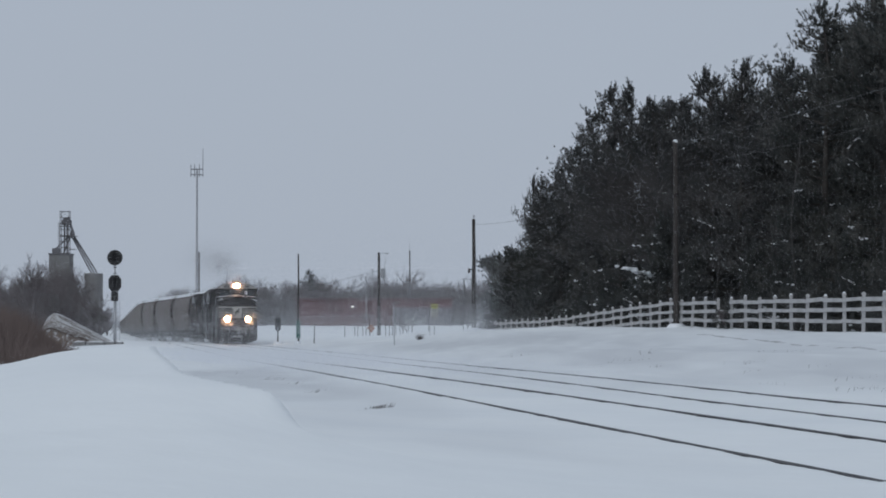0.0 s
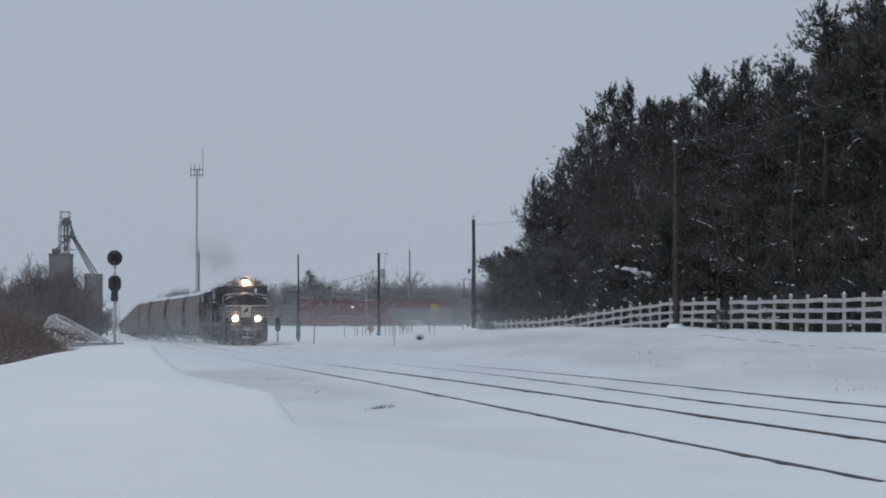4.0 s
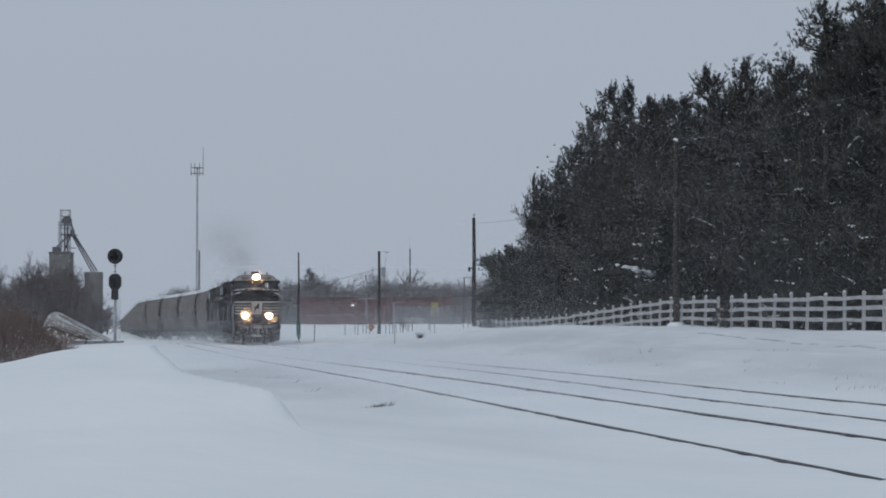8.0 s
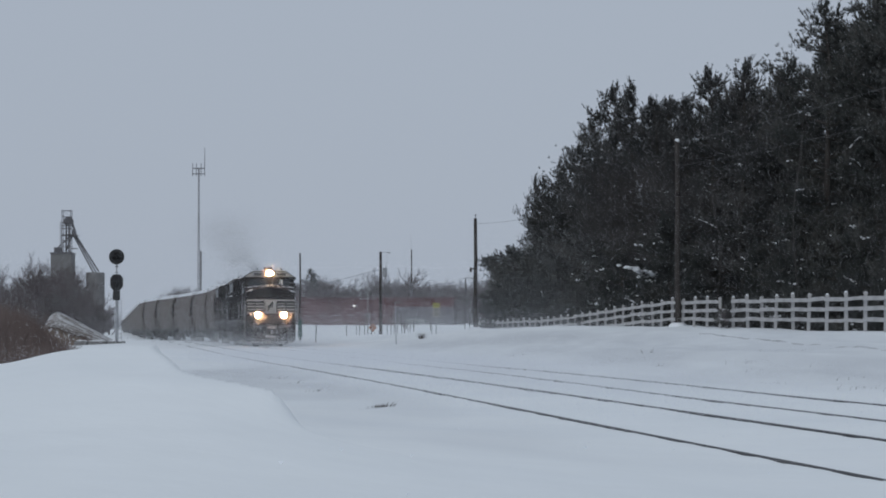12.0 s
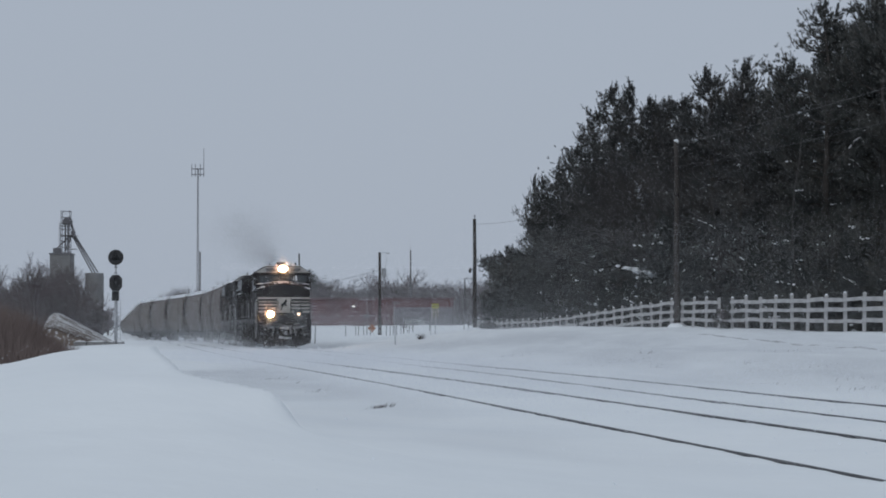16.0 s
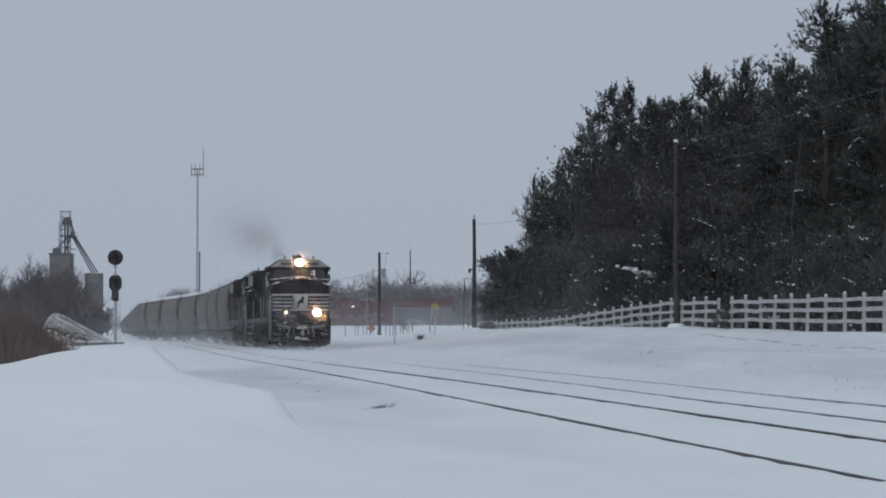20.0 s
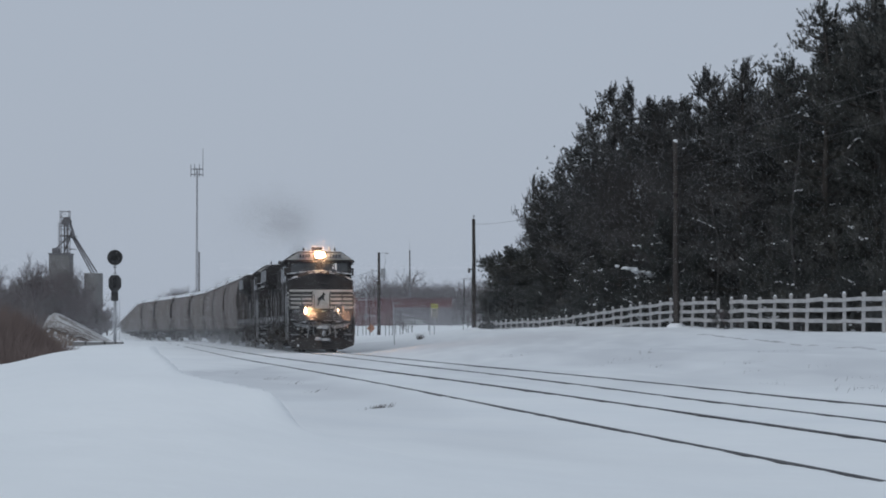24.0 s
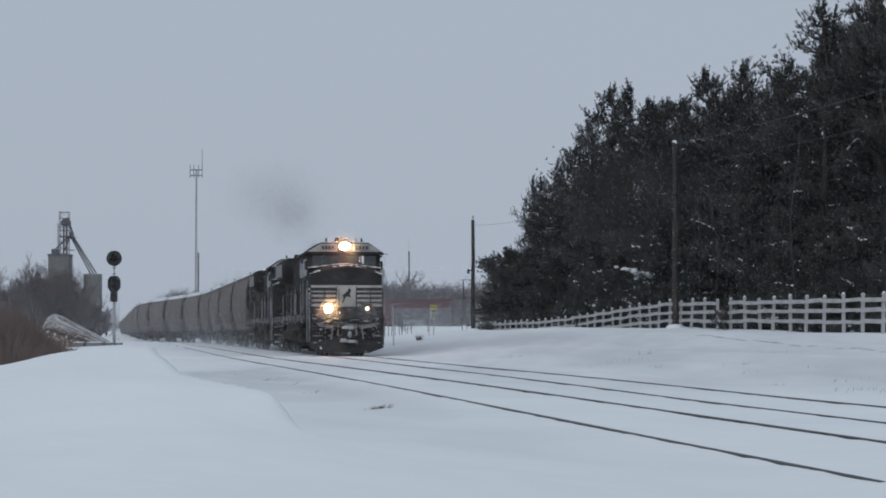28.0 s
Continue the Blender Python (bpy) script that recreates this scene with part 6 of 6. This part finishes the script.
for k, (x, y, n, sp, h, *tilt) in enumerate(((-0.72, 24.8, 150, 0.075, 0.038, 1.6), (-2.35, 37, 12, 0.06, 0.045, 3.0), (-2.9, 40, 16, 0.06, 0.055, 3.0), (-1.76, 32.5, 18, 0.05, 0.05, 2.0), (-4.0, 46, 8, 0.06, 0.05, 2.0), (5.9, 46.9, 9, 0.12, 0.10), (6.2, 35.9, 24, 0.22, 0.08), (6.5, 34.6, 12, 0.15, 0.09), (4.8, 55, 8, 0.06, 0.17), (5.6, 66, 10, 0.1, 0.2), (-1.26, 131, 260, 0.04, 0.37, 0.15), (4.8, 64, 14, 0.3, 0.14), (6.9, 40, 16, 0.3, 0.07), (5.4, 41, 10, 0.2, 0.06), (7.4, 47, 14, 0.3, 0.09), (6.6, 52, 12, 0.3, 0.08), (3.9, 60, 8, 0.2, 0.08), (7.2, 36, 14, 0.25, 0.07), (8.2, 58, 16, 0.5, 0.10), (2.6, 78, 14, 0.5, 0.12))):
    tuft_of_grass(x, y, n, sp, h, k, *tilt)


# ---- snow in the air and exhaust: clouds of small flakes ----
gusts = []


def flakes(name, material, label, count, where, size, seed):
    rnd = np.random.default_rng(seed)
    p = where(rnd, count)
    n = len(p)
    a = rnd.normal(size=(n, 3, 3))
    a /= np.linalg.norm(a, axis=2, keepdims=True)
    s = size(p)[:, None, None] if callable(size) else size
    v = (p[:, None, :] + a * s).reshape(-1, 3)
    me = bpy.data.meshes.new(name)
    me.vertices.add(3 * n)
    me.vertices.foreach_set("co", v.astype(np.float32).ravel())
    me.loops.add(3 * n)
    me.loops.foreach_set("vertex_index", np.arange(3 * n, dtype=np.int32))
    me.polygons.add(n)
    me.polygons.foreach_set("loop_start", np.arange(0, 3 * n, 3, dtype=np.int32))
    me.update(calc_edges=True)
    me.materials.append(material)
    ob = new(name, me)
    return tagged(ob, label, "smoke" if material is SOOT else "snow", kind="stuff")


def haze(rnd, n):
    y = 150 * (640 / 150) ** rnd.random(n)
    u = rnd.uniform(-0.19, 0.06, n)
    z = rnd.exponential(1.0, n) * 0.014 * y + rnd.uniform(-0.3, 0.3, n)
    z = np.where(z > 0.05 * y, rnd.random(n) * 0.05 * y, z)
    keep = (u > -0.135) | (rnd.random(n) < 0.50)
    return np.column_stack([u * y, y, z])[keep]


def near_haze(rnd, n):
    y = rnd.uniform(62, 104, n)
    u = rnd.uniform(-0.19, 0.19, n)
    z = 1.6 + y * rnd.uniform(-0.012, 0.14, n) * rnd.random(n) ** 0.6
    return np.column_stack([u * y, y, z])


def track_haze(rnd, n):
    y = rnd.uniform(106, 182, n)
    x = 9.56 - 0.137 * y + rnd.normal(-1.5, 4.0, n)
    return np.column_stack([x, y, 0.3 + rnd.exponential(2.2, n)])


def far_haze(rnd, n):
    y = np.where(rnd.random(n) < 0.75, rnd.uniform(245, 298, n), rnd.uniform(300, 420, n))
    u = rnd.uniform(-0.092, 0.03, n)
    z = rnd.exponential(1.0, n) * 0.012 * y + 0.6
    return np.column_stack([u * y, y, np.minimum(z, 0.03 * y)])


flakes("falling_snow", FLAKE, "fine blowing snow hanging in the air", 600000, haze, lambda p: 0.0000765 * p[:, 1], 1)
flakes("falling_snow", FLAKE, "sparse fine snowflakes falling before the trees", 225000, near_haze, lambda p: 0.000074 * p[:, 1], 4)
flakes("falling_snow", FLAKE, "thicker blowing snow before the far trees", 185000, far_haze, lambda p: 0.00007 * p[:, 1], 5)


flakes("falling_snow", FLAKE, "blowing snow hanging over the main track", 230000, track_haze, lambda p: 0.00005 * p[:, 1], 6)


def spray(rnd, n):
    """Snow whipped up along the wheels, in the leader's space."""
    x = 11.5 - 105 * rnd.random(n) ** 1.2
    y = np.where(rnd.random(n) < 0.6, rnd.normal(-2.0, 0.7, n), rnd.normal(0, 1.6, n))
    z = rnd.exponential(0.26, n) * np.clip((13 - x) / 12, 0.35, 1.2)
    return np.column_stack([x, y, z])


wheel_spray = flakes("snow_spray", FLAKE, "powder snow whipped up along the wheels", 26000, spray, lambda p: 0.008 + 0.00007 * np.abs(p[:, 0] - 11), 2)
wheel_wake = flakes("snow_spray", FLAKE, "powder snow trailing low along the train", 14000, spray, lambda p: 0.009 + 0.00007 * np.abs(p[:, 0] - 11), 3)


def lead_space(t, x, y, z, roll=0.0):
    return car_pose(t, 0.0, 7.2) @ pose(x, y, z, 0, 0, roll)


gusts.append((wheel_spray, [(t, lead_space(t, 0.4 * math.sin(t * 1.9), -0.3 + 0.2 * math.sin(t * 1.3), 0.02)) for t in (i * 0.5 for i in range(57))]))
gusts.append((wheel_wake, [(t, lead_space(t, -1.2 + 0.8 * math.sin(t * 0.9 + 1), -0.6 + 0.5 * math.sin(t * 0.7), -0.05)) for t in (i * 0.5 for i in range(57))]))


def puff(rx, rz):
    def where(rnd, n):
        return np.column_stack([rnd.normal(0, rx, n), rnd.normal(0, rx * 0.6, n), rnd.normal(0, rz, n)])
    return where


for k, (x, y, z, rx, rz, n) in enumerate(((-1.3, -0.2, 4.9, 0.4, 0.3, 14000), (-3.5, -0.8, 6.0, 1.1, 0.6, 34000), (-7.0, -1.6, 7.2, 1.9, 0.8, 38000))):
    ob = flakes("exhaust_smoke", SOOT, "thin dark diesel exhaust drifting back over the locomotive", n, puff(rx, rz), 0.0062 + 0.0013 * k, 10 + k)
    gusts.append((ob, [(t, lead_space(t, x - 0.8 * math.sin(t * (1.1 + 0.2 * k)), y + 0.4 * math.sin(t * 0.8 + k), z + 0.35 * math.sin(t * 1.3 + 2 * k), 15 * math.sin(t * 0.5 + k))) for t in (i * 0.5 for i in range(57))]))


def swirl(rnd, n):
    z = rnd.exponential(1.5, n)
    return np.column_stack([rnd.normal(0, 0.45, n) + 0.25 * z, rnd.normal(0, 1.0, n), z])


whirl = flakes("snow_gust", FLAKE, "gust of blowing snow crossing the bank", 18000, swirl, 0.014, 20)
gusts.append((whirl, [(t, pose(x, 146, 1.3)) for t, x in ((0, 2.0), (1.5, 4.6), (2.5, 7.2), (3.5, 8.6), (5.5, 11.0), (8, 14.5), (14, 18.0), (28, 20.0))]))


def sweep(rnd, n):
    return np.column_stack([rnd.normal(0, 5, n), rnd.normal(0, 12, n), rnd.exponential(0.2, n)])


for k, rows in enumerate((((0, -16, 84), (6, -7, 66), (10, -2, 54), (14, 2, 47), (17, 9, 44), (22, 26, 42), (28, 45, 40)),
                          ((0, -34, 110), (5, -12, 92), (8, -3, 84), (12, 0, 78), (16, 3, 74), (19, 14, 72), (23, 34, 70), (28, 50, 68)))):
    ob = flakes("ground_drift", FLAKE, "low drifting snow sweeping over the tracks", 90000, sweep, 0.0094 - 0.0006 * k, 30 + k)
    gusts.append((ob, [(t, pose(x, y, rail_z(y))) for t, x, y in rows]))


def near_sweep(rnd, n):
    y = np.clip(rnd.normal(0, 8, n), -17, 25)
    return np.column_stack([rnd.normal(0, 2.3, n) - 0.12 * y, y, rnd.exponential(0.06, n) - 0.004 * y])


ob = flakes("ground_drift", FLAKE, "thin snow streaming low over the near rails", 110000, near_sweep, lambda p: 0.00022 * (p[:, 1] + 31), 35)
gusts.append((ob, [(t, pose(x, 31, rail_z(31) - 0.03)) for t, x in ((0, -14), (3, -8.5), (6, -1.5), (8, 0.5), (11, 1.4), (15, 0.6), (18, 0.9), (20, 4.5), (23, 13), (28, 30))]))


def veil(rnd, n):
    return np.column_stack([rnd.normal(0, 7, n), rnd.normal(0, 3.0, n), rnd.exponential(1, n) * np.where(rnd.random(n) < 0.55, 0.3, 1.5)])


ob = flakes("snow_gust", FLAKE, "gust of snow wrapped round the locomotive", 230000, veil, 0.0066, 21)
gusts.append((ob, [(t, lead_space(t, x, y, 0.2)) for t, x, y in ((0, -48, -5), (3.5, -34, -4), (6, -24, -3), (8, -8, -2), (10, 8, -1), (12, 15, 0), (13.5, 12, 0), (15, -2, -2), (17, -17, -3), (19, -30, -5), (22, -54, -9), (28, -110, -20))]))


def low_gust(rnd, n):
    return np.column_stack([rnd.normal(0, 4.5, n), rnd.normal(0, 6, n), rnd.random(n) ** 1.3 * 4.6])


def tall_gust(rnd, n):
    return np.column_stack([rnd.normal(0, 6, n), rnd.normal(0, 8, n), rnd.random(n) ** 1.4 * 9.0])


ob = flakes("snow_gust", FLAKE, "tall gust of snow passing in front of the pines", 150000, tall_gust, 0.0102, 22)
gusts.append((ob, [(t, pose(x, y, 0.9)) for t, x, y in ((0, -34, 50), (4.5, -16, 62), (6, 4, 84), (8, 12, 92), (10.5, 18, 96), (12.5, 34, 100), (28, 80, 110))]))
ob = flakes("snow_gust", FLAKE, "low gust of snow blowing along the fence", 100000, low_gust, 0.009, 23)
gusts.append((ob, [(t, pose(x, y, 0.9)) for t, x, y in ((0, -60, 40), (11, -34, 50), (14, -6, 78), (16, 10, 92), (18, 15, 96), (20, 20, 99), (21.5, 34, 102), (28, 70, 110))]))


def bush_gust(rnd, n):
    return np.column_stack([rnd.normal(0, 3.4, n), rnd.normal(0, 6, n), 6.5 * rnd.random(n) ** 1.5])


ob = flakes("snow_gust", FLAKE, "gust of fine snow hanging before the low pines", 110000, bush_gust, 0.0102, 24)
gusts.append((ob, [(t, pose(x, 152, 0.9)) for t, x in ((0, -2.0), (3, 2.5), (6, 4.5), (10, 5.5), (17, 6.0), (19, 8.0), (21, 12.0), (24, 20.0), (28, 34.0))]))


def yard_gust(rnd, n):
    return np.column_stack([rnd.normal(0, 5.5, n), rnd.normal(0, 4, n), rnd.exponential(0.95, n)])


ob = flakes("snow_gust", FLAKE, "thin gust of snow hanging low before the red building", 85000, yard_gust, 0.0100, 25)
gusts.append((ob, [(t, pose(x, 158, 0.8)) for t, x in ((0, -1.0), (3, -1.8), (6, -3.6), (9, -4.0), (18, -3.0), (21, 0.5), (24, 7.0), (28, 18.0))]))


def bank_sweep(rnd, n):
    return np.column_stack([rnd.normal(0, 5.5, n), rnd.normal(0, 5, n), rnd.exponential(0.5, n)])


ob = flakes("ground_drift", FLAKE, "low snow smoking over the crest of the bank", 80000, bank_sweep, 0.0088, 36)
gusts.append((ob, [(t, pose(x, 126, ground_z(4.0, 126) - 0.1)) for t, x in ((0, -4.0), (4, 0.5), (8, 4.0), (12, 4.5), (17, 5.0), (20, 8.5), (23, 18.0), (28, 34.0))]))


def rail_sweep(rnd, n):
    y = np.clip(rnd.normal(0, 22, n), -36 + 10 * rnd.random(n), 60)
    return np.column_stack([rnd.normal(0, 2.8, n) - 0.12 * y, y, rnd.exponential(0.07, n) - 0.0023 * y])


ob = flakes("ground_drift", FLAKE, "thin snow snaking low across the rails", 180000, rail_sweep, lambda p: 0.00021 * (p[:, 1] + 66), 33)
gusts.append((ob, [(t, pose(x + 1.6, 66, rail_z(66) - 0.02)) for t, x in ((0, -5.5), (4, -3.5), (8, -3.0), (10, -2.2), (12, -3.0), (16, -4.5), (19, -3.0), (22, 3.0), (25, 16.0), (28, 34.0))]))


def lamp_halo_snow(rnd, n):
    """Extra flakes massed round a lamp, whose light on them makes its halo."""
    r = rnd.rayleigh(0.34, n)
    a = rnd.uniform(0, 2 * math.pi, n)
    return np.column_stack([rnd.uniform(0.06, 0.5, n), r * np.cos(a), r * np.sin(a)])


for k, (x, y, z) in enumerate(((9.55, 0.0, 4.44), (10.86, -0.78, 1.90), (10.86, 0.78, 1.90))):
    ob = flakes("halo_snow", ICE, "extra fine snow massed round the lamps to give them a halo", 18000, lamp_halo_snow, 0.0050, 40 + k)
    gusts.append((ob, [(t, lead_space(t, x, y, z)) for t in (i * 2.0 for i in range(15))]))


def flash(t, first):
    """How far a ditch lamp has swung round to its dim side, in degrees: steady until the crossing, then in turn with its twin."""
    if t < 13.4:
        return 0.0
    wave = math.cos(2 * math.pi * (t - first) / 1.102)
    return 180.0 * (0.5 - 0.5 * max(-1.0, min(1.0, 1.6 * wave)))


def motions():
    times = [i * 2.0 for i in range(15)]
    for car, behind, half in cars:
        walk(car, [(t, car_pose(t, behind, half)) for t in times])
    # wheels roll without slipping
    for axle, radius in rolling:
        home = axle.location.copy()
        turn = SPEED / 0.9907 / radius
        n = 140
        walk(axle, [(28.0 * i / n, Matrix.Translation(home) @ Euler((0, turn * 28.0 * i / n, 0)).to_matrix().to_4x4()) for i in range(n + 1)])
    # ditch lamps: the first is on the engineer's side
    for lamp, first in ((ditch_lamps[0], 14.94), (ditch_lamps[1], 15.49)):
        home = lamp.location.copy()
        rows = [(0.0, 0.0), (13.3, 0.0)] + [(13.4 + i / 15, flash(13.4 + i / 15, first)) for i in range(220)]
        walk(lamp, [(min(t, 28.0), Matrix.Translation(home) @ Euler((0, 0, radians(a))).to_matrix().to_4x4()) for t, a in rows])
    for ob, rows in gusts:
        walk(ob, rows)


motions()
